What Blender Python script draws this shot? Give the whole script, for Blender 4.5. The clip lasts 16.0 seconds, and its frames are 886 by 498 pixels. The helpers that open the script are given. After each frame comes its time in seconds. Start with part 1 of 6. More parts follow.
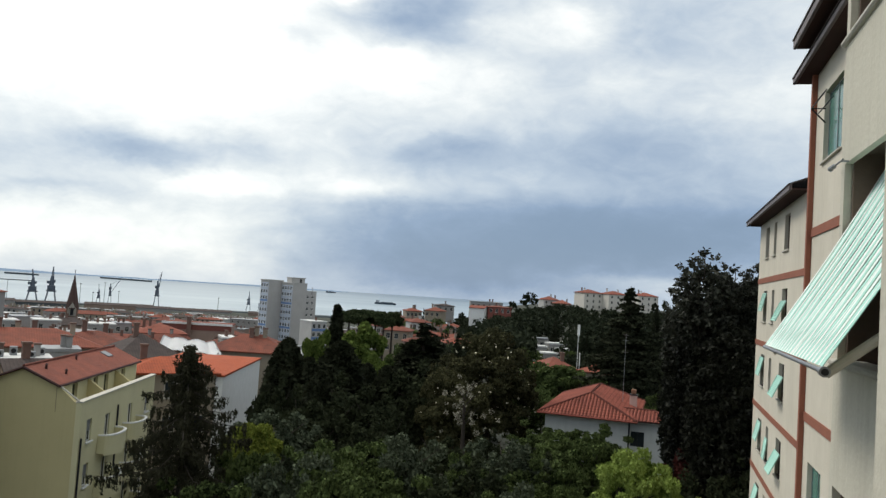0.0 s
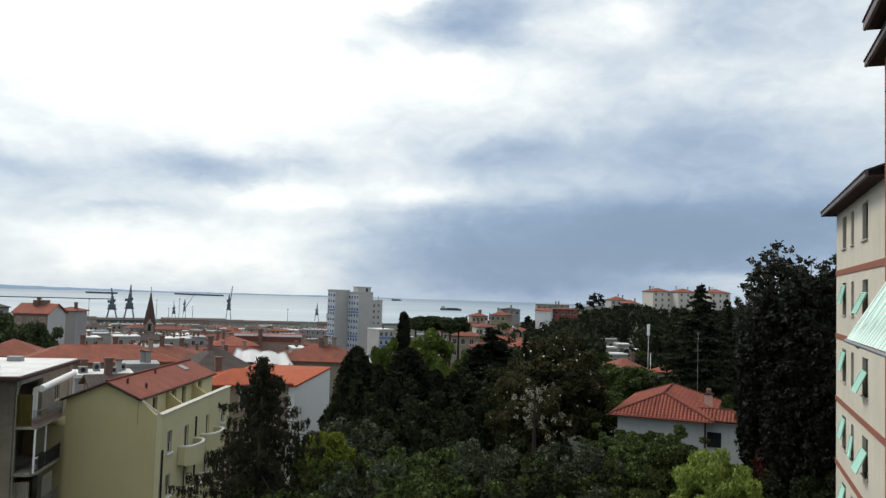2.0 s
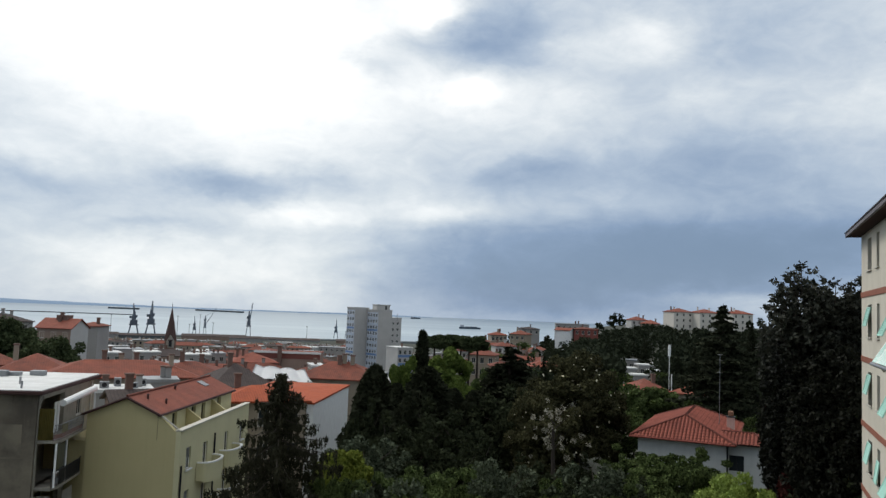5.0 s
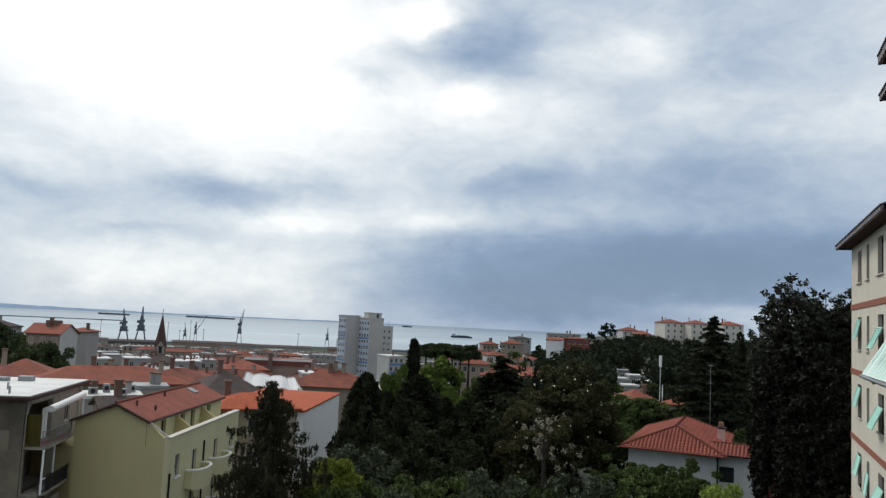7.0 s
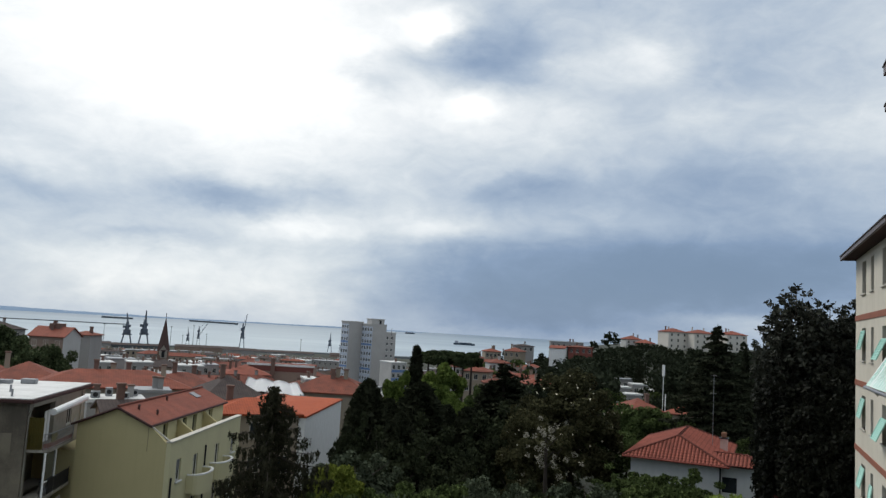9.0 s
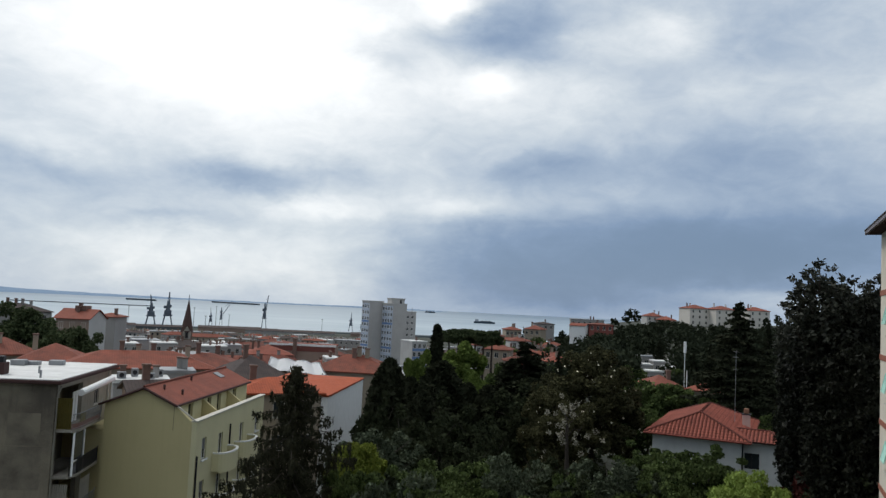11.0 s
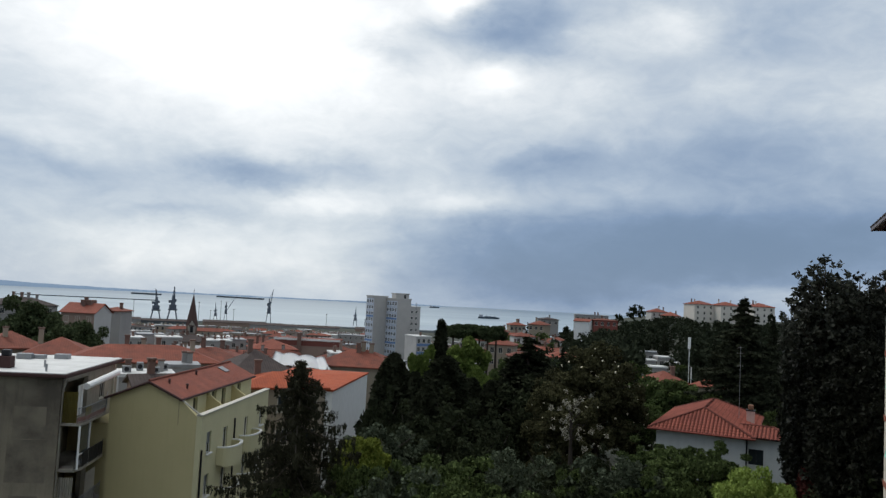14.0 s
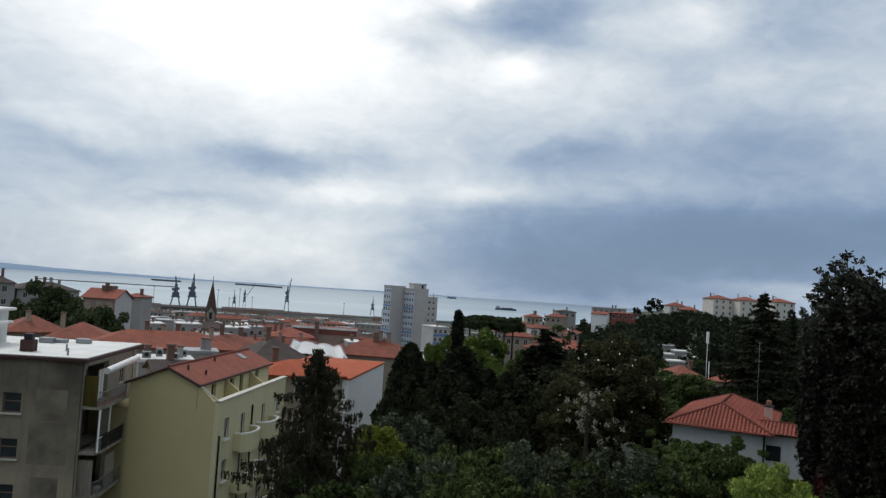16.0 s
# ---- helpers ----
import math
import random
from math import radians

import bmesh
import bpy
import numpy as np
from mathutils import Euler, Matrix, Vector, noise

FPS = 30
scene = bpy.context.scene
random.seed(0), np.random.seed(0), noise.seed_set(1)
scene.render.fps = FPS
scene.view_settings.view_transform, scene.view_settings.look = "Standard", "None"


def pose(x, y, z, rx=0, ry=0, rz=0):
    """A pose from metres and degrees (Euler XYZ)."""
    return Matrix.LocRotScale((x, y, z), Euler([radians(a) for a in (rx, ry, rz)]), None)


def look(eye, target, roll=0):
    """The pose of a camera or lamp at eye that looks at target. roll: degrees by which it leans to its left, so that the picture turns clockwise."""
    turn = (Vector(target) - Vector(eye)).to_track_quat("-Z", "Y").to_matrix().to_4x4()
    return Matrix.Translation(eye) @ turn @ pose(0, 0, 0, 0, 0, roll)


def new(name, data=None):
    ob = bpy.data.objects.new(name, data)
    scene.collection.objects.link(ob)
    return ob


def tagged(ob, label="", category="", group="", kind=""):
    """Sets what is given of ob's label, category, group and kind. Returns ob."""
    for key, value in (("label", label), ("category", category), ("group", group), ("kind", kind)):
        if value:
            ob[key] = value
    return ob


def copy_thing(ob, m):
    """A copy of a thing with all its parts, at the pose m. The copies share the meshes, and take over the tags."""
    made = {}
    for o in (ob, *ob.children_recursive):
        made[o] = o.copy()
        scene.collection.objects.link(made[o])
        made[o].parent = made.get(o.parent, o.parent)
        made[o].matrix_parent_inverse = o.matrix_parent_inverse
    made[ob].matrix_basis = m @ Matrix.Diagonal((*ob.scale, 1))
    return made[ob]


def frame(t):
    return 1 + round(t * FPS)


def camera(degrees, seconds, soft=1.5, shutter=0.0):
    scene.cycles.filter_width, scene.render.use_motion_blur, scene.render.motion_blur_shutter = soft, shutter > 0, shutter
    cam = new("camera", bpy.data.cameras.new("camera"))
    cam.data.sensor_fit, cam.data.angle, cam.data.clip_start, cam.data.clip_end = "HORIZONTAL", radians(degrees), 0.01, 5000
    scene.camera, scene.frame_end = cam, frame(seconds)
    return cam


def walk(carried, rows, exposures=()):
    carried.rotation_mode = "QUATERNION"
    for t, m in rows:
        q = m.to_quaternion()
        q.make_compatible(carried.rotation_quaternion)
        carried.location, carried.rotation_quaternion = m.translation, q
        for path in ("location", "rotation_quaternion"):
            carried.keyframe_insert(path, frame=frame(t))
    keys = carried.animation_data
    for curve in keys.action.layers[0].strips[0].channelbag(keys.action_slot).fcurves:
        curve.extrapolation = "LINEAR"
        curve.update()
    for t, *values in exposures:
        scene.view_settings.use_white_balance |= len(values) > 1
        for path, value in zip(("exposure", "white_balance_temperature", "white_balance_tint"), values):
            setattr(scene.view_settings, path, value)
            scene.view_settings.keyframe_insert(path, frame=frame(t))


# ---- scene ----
# Camera: held at an upper balcony, turning on the spot.
EYE = (0.0, 0.0, 55.0)
cam = camera(59.87, 16.0, soft=1.4)
TURNS = (
    # seconds, pitch, roll, yaw
    (0.0, 3.003, -3.832, -0.153),
    (0.5, 2.985, -3.826, 1.075),
    (1.0, 3.066, -2.267, 3.215),
    (1.5, 3.225, -2.302, 2.908),
    (2.0, 3.140, -1.775, 4.671),
    (2.5, 3.320, -2.423, 5.485),
    (3.0, 3.730, -0.434, 6.099),
    (3.5, 4.453, -2.533, 6.217),
    (4.0, 4.436, -2.340, 6.181),
    (6.5, 4.680, -2.419, 5.894),
    (7.0, 5.125, -2.785, 5.480),
    (7.5, 5.475, -2.494, 5.270),
    (8.0, 5.819, -1.981, 5.156),
    (8.5, 5.787, -2.513, 5.285),
    (9.0, 5.625, -3.349, 5.696),
    (9.5, 5.188, -3.002, 6.153),
    (10.0, 4.490, -2.892, 6.590),
    (12.5, 3.792, -2.526, 7.644),
    (13.0, 3.702, -2.439, 7.638),
    (13.5, 3.611, -3.082, 7.512),
    (14.0, 3.602, -2.976, 7.508),
    (14.5, 3.714, -2.155, 7.933),
    (15.0, 3.729, -2.679, 8.413),
    (15.5, 3.538, -3.555, 8.453),
    (16.0, 2.834, -3.790, 8.798),
)
walk(cam, [(t, pose(*EYE, 90 + p, r, a)) for t, p, r, a in TURNS],
     exposures=((0.0, 0.26, 6800, 9), (2.5, 0.28, 6750, 9), (3.0, 0.27, 6700, 9.3), (3.5, 0.09, 6550, 10), (6.5, 0.07, 6550, 10), (8.0, 0.08, 6550, 10), (9.0, 0.0, 6500, 10), (13.0, -0.05, 6420, 10),
                (16.0, -0.08, 6400, 10)))

# ---------------------------------------------------------------- world, sun
SUN_AZ, SUN_EL = -62.0, 50.0      # degrees from straight ahead, and up


class Nodes:
    """Short hand for building node trees."""

    def __init__(self, tree):
        self.t = tree
        tree.nodes.clear()

    def add(self, kind, sets=None, **inputs):
        n = self.t.nodes.new(kind)
        for k, v in (sets or {}).items():
            setattr(n, k, v)
        for k, v in inputs.items():
            key = int(k[1:]) if k[0] == "i" and k[1:].isdigit() else k.replace("_", " ")
            if isinstance(v, bpy.types.NodeSocket):
                self.t.links.new(v, n.inputs[key])
            else:
                n.inputs[key].default_value = v
        return n

    def math(self, op, a, b=0.0, c=0.0):
        return self.add("ShaderNodeMath", {"operation": op}, i0=a, i1=b, i2=c).outputs[0]

    def mix(self, f, a, b, blend="MIX"):
        n = self.add("ShaderNodeMix", {"data_type": "RGBA", "blend_type": blend}, i0=f, i6=a, i7=b)
        return n.outputs[2]

    def noise(self, vec, scale, detail=4.0, rough=0.55, dist=0.0):
        return self.add("ShaderNodeTexNoise", None, Vector=vec, Scale=scale, Detail=detail, Roughness=rough, Distortion=dist).outputs[0]

    def ramp(self, v, lo, hi, a=0.0, b=1.0):
        return self.add("ShaderNodeMapRange", None, i0=v, i1=lo, i2=hi, i3=a, i4=b).outputs[0]


world = bpy.data.worlds.new("sky")
scene.world = world
world.use_nodes = True
W = Nodes(world.node_tree)
way = W.add("ShaderNodeTexCoord").outputs["Generated"]
sep = W.add("ShaderNodeSeparateXYZ", None, i0=way)
azim = W.math("MULTIPLY", W.math("ARCTAN2", sep.outputs[0], sep.outputs[1]), 57.2958)
elev = W.math("MULTIPLY", W.math("ARCSINE", sep.outputs[2]), 57.2958)
# cloud layer: a sheet seen in perspective, streaked and puffed by noise
flat = W.add("ShaderNodeCombineXYZ", None, i0=W.math("MULTIPLY", azim, 0.066), i1=W.math("MULTIPLY", elev, 0.125), i2=0.0).outputs[0]
warp = W.noise(flat, 1.6, 5.0, 0.6)
warp2 = W.noise(W.add("ShaderNodeVectorMath", {"operation": "ADD"}, i0=flat, i1=(7.3, 2.1, 4.0)).outputs[0], 1.5, 5.0, 0.6)
wa = W.math("ADD", azim, W.math("MULTIPLY", W.math("SUBTRACT", warp, 0.5), 8.0))
we = W.math("ADD", elev, W.math("MULTIPLY", W.math("SUBTRACT", warp2, 0.5), 4.0))
# broad masses of cloud: azimuth, elevation, half width, half height, added brightness
CLOUDS = (
    (-21.0, 17.9, 16.0, 9.0, 0.63),
    (-34.2, 18.5, 10.0, 6.0, 0.23),
    (-3.3, 19.6, 5.0, 2.4, -0.38),
    (-9.9, 18.9, 2.0, 0.9, -0.16),
    (-8.1, 21.6, 2.5, 1.5, 0.40),
    (-11.6, 17.2, 1.8, 0.9, -0.24),
    (8.1, 19.8, 3.4, 2.0, 0.36),
    (3.0, 19.6, 2.0, 1.3, 0.16),
    (-4.6, 16.0, 2.8, 1.2, 0.30),
    (0.5, 15.6, 4.5, 2.4, 0.20),
    (17.4, 18.8, 4.5, 2.2, -0.08),
    (25.0, 17.5, 8.0, 6.0, 0.16),
    (12.5, 15.6, 3.5, 1.4, 0.16),
    (22.0, 13.5, 5.0, 2.2, 0.12),
    (-21.8, 8.2, 4.2, 1.3, -0.40),
    (-14.6, 9.0, 2.2, 0.8, -0.14),
    (-17.2, 6.5, 4.5, 0.8, 0.26),
    (-7.2, 7.3, 5.0, 1.0, 0.24),
    (-0.8, 10.4, 4.4, 1.3, -0.24),
    (9.1, 4.7, 9.0, 2.0, -0.38),
    (20.2, 5.3, 10.0, 2.6, -0.36),
    (13.6, 10.8, 9.0, 2.6, -0.17),
    (-3.0, 4.0, 6.0, 2.6, -0.24),
    (-27.3, 2.3, 9.0, 2.6, 0.31),
    (-27.5, 4.8, 4.0, 0.6, -0.16),
    (-36.5, 9.5, 3.0, 0.9, 0.16),
    (-33.0, 7.4, 5.0, 1.2, -0.14),
    (-16.5, 1.9, 4.0, 3.4, 0.20),
    (2.6, 1.2, 11.0, 2.0, -0.36),
    (6.8, 13.2, 6.0, 2.4, 0.08),
    (16.0, 1.5, 9.0, 0.6, 0.17),
    (10.0, 3.0, 14.0, 1.5, -0.12),
)
level = None
for a, e, sa, se, amount in CLOUDS:
    q = W.math("ADD", W.math("POWER", W.math("ABSOLUTE", W.math("DIVIDE", W.math("SUBTRACT", wa, a), sa)), 2.0),
               W.math("POWER", W.math("ABSOLUTE", W.math("DIVIDE", W.math("SUBTRACT", we, e), se)), 2.0))
    g = W.math("MULTIPLY", W.math("EXPONENT", W.math("MULTIPLY", q, -1.0)), amount)
    level = g if level is None else W.math("ADD", level, g)
fine = W.noise(flat, 3.0, 8.0, 0.58, 0.7)
level = W.math("ADD", level, W.math("MULTIPLY", W.math("SUBTRACT", fine, 0.5), 0.25))
puff = W.noise(W.add("ShaderNodeVectorMath", {"operation": "ADD"}, i0=flat, i1=(3.1, 9.4, 1.0)).outputs[0], 5.5, 7.0, 0.6, 0.5)
level = W.math("ADD", level, W.math("MULTIPLY", W.math("SUBTRACT", W.ramp(puff, 0.30, 0.70), 0.5), 0.085))
level = W.math("ADD", level, 0.645)
# the cover thins towards the zenith, as it does under a bright overcast
level = W.math("ADD", level, W.ramp(elev, 32.0, 60.0, 0.0, 0.45))
level = W.math("SMOOTH_MAX", level, 0.27, 0.30)
level = W.add("ShaderNodeClamp", None, i0=level, i1=0.0, i2=1.35).outputs[0]
grey = W.add("ShaderNodeValToRGB", None, i0=W.math("MULTIPLY", level, 0.75))
els = grey.color_ramp.elements
els[0].position, els[0].color = 0.10, (0.120, 0.190, 0.290, 1)
els[1].position, els[1].color = 0.98, (1.30, 1.30, 1.28, 1)
for p, c in ((0.28, (0.240, 0.335, 0.490, 1)), (0.45, (0.420, 0.512, 0.634, 1)), (0.62, (0.675, 0.74, 0.795, 1)), (0.78, (0.95, 0.98, 0.99, 1))):
    k = els.new(p)
    k.color = c
nishita = W.add("ShaderNodeTexSky", {"sky_type": "NISHITA", "sun_disc": False, "sun_elevation": radians(SUN_EL), "sun_rotation": radians(SUN_AZ)})
blue = W.mix(1.0, nishita.outputs[0], (0.10, 0.10, 0.10, 1), "MULTIPLY")
veil = W.mix(0.93, blue, grey.outputs[0])
W.add("ShaderNodeOutputWorld", None, Surface=W.add("ShaderNodeBackground", None, Color=veil, Strength=1.0).outputs[0])

sun = new("sun", bpy.data.lights.new("sun", "SUN"))
sun.data.energy, sun.data.angle, sun.data.color = 1.6, radians(20), (1.0, 0.97, 0.92)
sd = Vector((math.sin(radians(SUN_AZ)) * math.cos(radians(SUN_EL)), math.cos(radians(SUN_AZ)) * math.cos(radians(SUN_EL)), math.sin(radians(SUN_EL))))
sun.matrix_world = look(sd * 300 + Vector(EYE), EYE)

# ---------------------------------------------------------------- materials
MATS = {}


def mat(name, a, b=None, rough=0.85, scale=1.5, fine=18.0, bump=0.3, metal=0.0, streak=0.0, spread=0.0, stain=0.5):
    """Painted or mineral surface: two colours mixed by coarse and fine noise, streaked down where asked."""
    if name in MATS:
        return MATS[name]
    m = bpy.data.materials.new(name)
    m.use_nodes = True
    N = Nodes(m.node_tree)
    b = b or tuple(c * 0.72 for c in a)
    co = N.add("ShaderNodeTexCoord").outputs["Object"]
    big = N.noise(co, scale, 5.0, 0.6)
    small = N.noise(co, fine, 4.0, 0.6)
    f = N.math("ADD", N.math("MULTIPLY", N.ramp(big, 0.35, 0.7), stain), N.math("MULTIPLY", N.ramp(small, 0.3, 0.75), 0.35))
    if streak:
        thin = N.add("ShaderNodeMapping", None, i0=co, Scale=(2.2, 2.2, 0.12)).outputs[0]
        f = N.math("ADD", f, N.math("MULTIPLY", N.ramp(N.noise(thin, 1.6, 5.0, 0.65), 0.5, 0.72), streak))
    if spread:
        rnd = N.add("ShaderNodeObjectInfo").outputs["Random"]
        f = N.math("ADD", f, N.math("MULTIPLY", N.math("SUBTRACT", rnd, 0.5), spread))
    f = N.add("ShaderNodeClamp", None, i0=f).outputs[0]
    col = N.mix(f, (*a, 1), (*b, 1))
    bmp = N.add("ShaderNodeBump", None, Strength=bump, Distance=0.02, Height=small).outputs[0]
    p = N.add("ShaderNodeBsdfPrincipled", None, Base_Color=col, Roughness=rough, Metallic=metal, Normal=bmp, Specular_IOR_Level=0.3)
    N.add("ShaderNodeOutputMaterial", None, Surface=p.outputs[0])
    MATS[name] = m
    return m


def leaf_mat(name, dark, light, spread=0.35, rough=0.85, gloss=0.06):
    """Leaves: each leaf its own shade between two greens, a little light passing through."""
    m = bpy.data.materials.new(name)
    m.use_nodes = True
    N = Nodes(m.node_tree)
    r = N.add("ShaderNodeNewGeometry").outputs["Random Per Island"]
    o = N.add("ShaderNodeObjectInfo").outputs["Random"]
    co = N.add("ShaderNodeTexCoord").outputs["Object"]
    f = N.math("ADD", N.math("MULTIPLY", r, 0.6), N.math("MULTIPLY", N.noise(co, 0.8, 3.0), 0.6))
    f = N.math("ADD", f, N.math("MULTIPLY", N.math("SUBTRACT", o, 0.5), spread))
    col = N.mix(N.add("ShaderNodeClamp", None, i0=N.math("SUBTRACT", f, 0.1)).outputs[0], (*dark, 1), (*light, 1))
    p = N.add("ShaderNodeBsdfPrincipled", None, Base_Color=col, Roughness=rough, Specular_IOR_Level=gloss)
    tr = N.add("ShaderNodeBsdfTranslucent", None, Color=col)
    s = N.add("ShaderNodeMixShader", None, i0=0.15, i1=p.outputs[0], i2=tr.outputs[0])
    N.add("ShaderNodeOutputMaterial", None, Surface=s.outputs[0])
    return m


def tile_mat(name, a, b, pitch=0.25, rough=0.8, joint=0.28, lap=0.12, relief=0.35):
    """Clay roof tiles: columns down the slope and courses across it, patchy with age."""
    m = bpy.data.materials.new(name)
    m.use_nodes = True
    N = Nodes(m.node_tree)
    uv = N.add("ShaderNodeTexCoord").outputs["UV"]
    s = N.add("ShaderNodeSeparateXYZ", None, i0=uv)
    col_w = N.math("ABSOLUTE", N.math("SINE", N.math("MULTIPLY", s.outputs[0], math.pi / pitch)))
    course = N.math("FRACT", N.math("DIVIDE", s.outputs[1], 0.38))
    co = N.add("ShaderNodeTexCoord").outputs["Object"]
    big = N.noise(co, 0.7, 5.0, 0.65)
    small = N.noise(co, 5.0, 4.0, 0.6)
    rnd = N.add("ShaderNodeObjectInfo").outputs["Random"]
    f = N.math("ADD", N.math("MULTIPLY", N.ramp(big, 0.32, 0.7), 0.7), N.math("MULTIPLY", N.ramp(small, 0.35, 0.7), 0.35))
    f = N.math("ADD", f, N.math("MULTIPLY", N.math("SUBTRACT", rnd, 0.5), 0.45))
    c = N.mix(N.add("ShaderNodeClamp", None, i0=f).outputs[0], (*a, 1), (*b, 1))
    dirt = N.math("ADD", N.math("MULTIPLY", N.ramp(col_w, 0.5, 0.0), joint), N.math("MULTIPLY", N.ramp(course, 0.72, 1.0), lap))
    c = N.mix(dirt, c, (*[v * 0.35 for v in b], 1))
    h = N.math("ADD", col_w, N.math("MULTIPLY", course, 0.5))
    bmp = N.add("ShaderNodeBump", None, Strength=relief, Distance=0.08, Height=h).outputs[0]
    p = N.add("ShaderNodeBsdfPrincipled", None, Base_Color=c, Roughness=rough, Normal=bmp, Specular_IOR_Level=0.15)
    N.add("ShaderNodeOutputMaterial", None, Surface=p.outputs[0])
    return m


def glass_mat(name, tint, rough=0.08):
    m = bpy.data.materials.new(name)
    m.use_nodes = True
    N = Nodes(m.node_tree)
    co = N.add("ShaderNodeTexCoord").outputs["Object"]
    c = N.mix(N.noise(co, 1.3, 2.0), (*tint, 1), (*[x * 0.4 for x in tint], 1))
    p = N.add("ShaderNodeBsdfPrincipled", None, Base_Color=c, Roughness=rough)
    N.add("ShaderNodeOutputMaterial", None, Surface=p.outputs[0])
    return m


BEIGE = mat("cream_render", (0.68, 0.63, 0.525), (0.52, 0.475, 0.385), streak=0.35, scale=0.5)
BEIGE2 = mat("pale_render", (0.60, 0.575, 0.48), (0.47, 0.44, 0.36), streak=0.5, scale=0.6)
TERRA = mat("terracotta_paint", (0.31, 0.118, 0.075), (0.23, 0.088, 0.058))
SOFFIT = mat("brown_soffit", (0.062, 0.030, 0.027), (0.040, 0.021, 0.019))
FASCIA = mat("grey_metal_gutter", (0.16, 0.13, 0.13), (0.10, 0.08, 0.08), rough=0.5)
MINT = mat("mint_shutter_paint", (0.42, 0.70, 0.60), (0.34, 0.60, 0.51), rough=0.6)
MINT_CLOTH = mat("mint_stripe_cloth", (0.45, 0.75, 0.66), (0.38, 0.67, 0.58), rough=0.9, fine=60)
WHITE_CLOTH = mat("white_stripe_cloth", (0.86, 0.90, 0.86), (0.78, 0.83, 0.79), rough=0.9, fine=60)
SILL = mat("stone_sill", (0.55, 0.52, 0.45), rough=0.7)
IRON = mat("black_iron", (0.025, 0.025, 0.028), rough=0.5, metal=0.4)
WHITE = mat("white_paint", (0.78, 0.78, 0.76), (0.66, 0.66, 0.63), rough=0.6, streak=0.2)
METAL = mat("grey_steel", (0.30, 0.31, 0.32), rough=0.45, metal=0.6)
GLASS = glass_mat("window_glass", (0.035, 0.045, 0.05))
GREEN_GLASS = glass_mat("green_stair_glass", (0.10, 0.30, 0.24), 0.2)
PLINTH = mat("grey_plinth", (0.33, 0.33, 0.33), streak=0.3)
YELLOW = mat("yellow_render", (0.52, 0.455, 0.245), (0.42, 0.365, 0.195), scale=0.25, streak=0.2, stain=0.45)
LEMON = mat("pale_yellow_render", (0.60, 0.56, 0.345), (0.49, 0.455, 0.28), scale=0.4, streak=0.25)
GREIGE = mat("weathered_grey_beige_render", (0.31, 0.27, 0.195), (0.085, 0.072, 0.056), scale=0.16, streak=0.18, stain=0.95)
SLAB = mat("stained_concrete", (0.30, 0.28, 0.235), (0.17, 0.155, 0.13), streak=0.5)
OCHRE = mat("olive_ochre_cloth", (0.23, 0.19, 0.055), (0.16, 0.13, 0.04), rough=0.95, fine=40)
ROOFWHITE = mat("white_roof_membrane", (0.70, 0.70, 0.68), (0.40, 0.40, 0.38), scale=0.6, rough=0.7)
VILLA = mat("pale_grey_render", (0.56, 0.57, 0.55), (0.45, 0.46, 0.44), streak=0.3)
CONCRETE = mat("tower_concrete", (0.47, 0.46, 0.44), (0.36, 0.35, 0.33), scale=0.15, streak=0.3)
TOWERBLUE = mat("tower_pale_blue_panels", (0.50, 0.55, 0.62), (0.40, 0.45, 0.53), scale=0.3)
BLUE = mat("blue_panels", (0.16, 0.25, 0.45), (0.12, 0.19, 0.36))
TILE = tile_mat("clay_tiles", (0.285, 0.092, 0.062), (0.165, 0.062, 0.046), 0.24)
TILE_V = tile_mat("villa_clay_tiles", (0.325, 0.100, 0.070), (0.175, 0.056, 0.043), 0.30, joint=0.8, lap=0.5, relief=0.8)
TILE_O = tile_mat("orange_clay_tiles", (0.44, 0.105, 0.046), (0.25, 0.066, 0.036), 0.24)
TILE_D = tile_mat("dark_slate_tiles", (0.095, 0.072, 0.066), (0.055, 0.045, 0.042), 0.3)
TILE_C = tile_mat("city_clay_tiles", (0.265, 0.082, 0.052), (0.105, 0.046, 0.036), 0.3, joint=0.14, relief=0.2)
BRICK = mat("chimney_brick", (0.19, 0.115, 0.09), (0.11, 0.075, 0.062))
BARK = mat("bark", (0.045, 0.036, 0.028), (0.026, 0.021, 0.017), fine=30, bump=0.8)
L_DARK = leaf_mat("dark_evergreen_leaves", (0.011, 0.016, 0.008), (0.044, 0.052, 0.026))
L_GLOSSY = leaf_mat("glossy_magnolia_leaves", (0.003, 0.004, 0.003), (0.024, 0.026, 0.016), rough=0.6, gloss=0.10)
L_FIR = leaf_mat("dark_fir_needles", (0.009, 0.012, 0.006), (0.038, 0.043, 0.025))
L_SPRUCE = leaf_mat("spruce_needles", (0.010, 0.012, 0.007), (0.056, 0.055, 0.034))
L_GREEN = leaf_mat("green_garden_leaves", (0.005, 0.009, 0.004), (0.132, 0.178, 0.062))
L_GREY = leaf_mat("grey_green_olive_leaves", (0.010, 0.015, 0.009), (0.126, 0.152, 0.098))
L_LIME = leaf_mat("bright_lime_leaves", (0.022, 0.040, 0.009), (0.150, 0.200, 0.048))
L_YEL = leaf_mat("yellow_green_leaves", (0.050, 0.080, 0.013), (0.25, 0.28, 0.055))
L_BUSH = leaf_mat("fresh_green_leaves", (0.060, 0.105, 0.016), (0.36, 0.45, 0.12))
L_MAG = leaf_mat("magnolia_leaves", (0.012, 0.014, 0.007), (0.095, 0.092, 0.044))
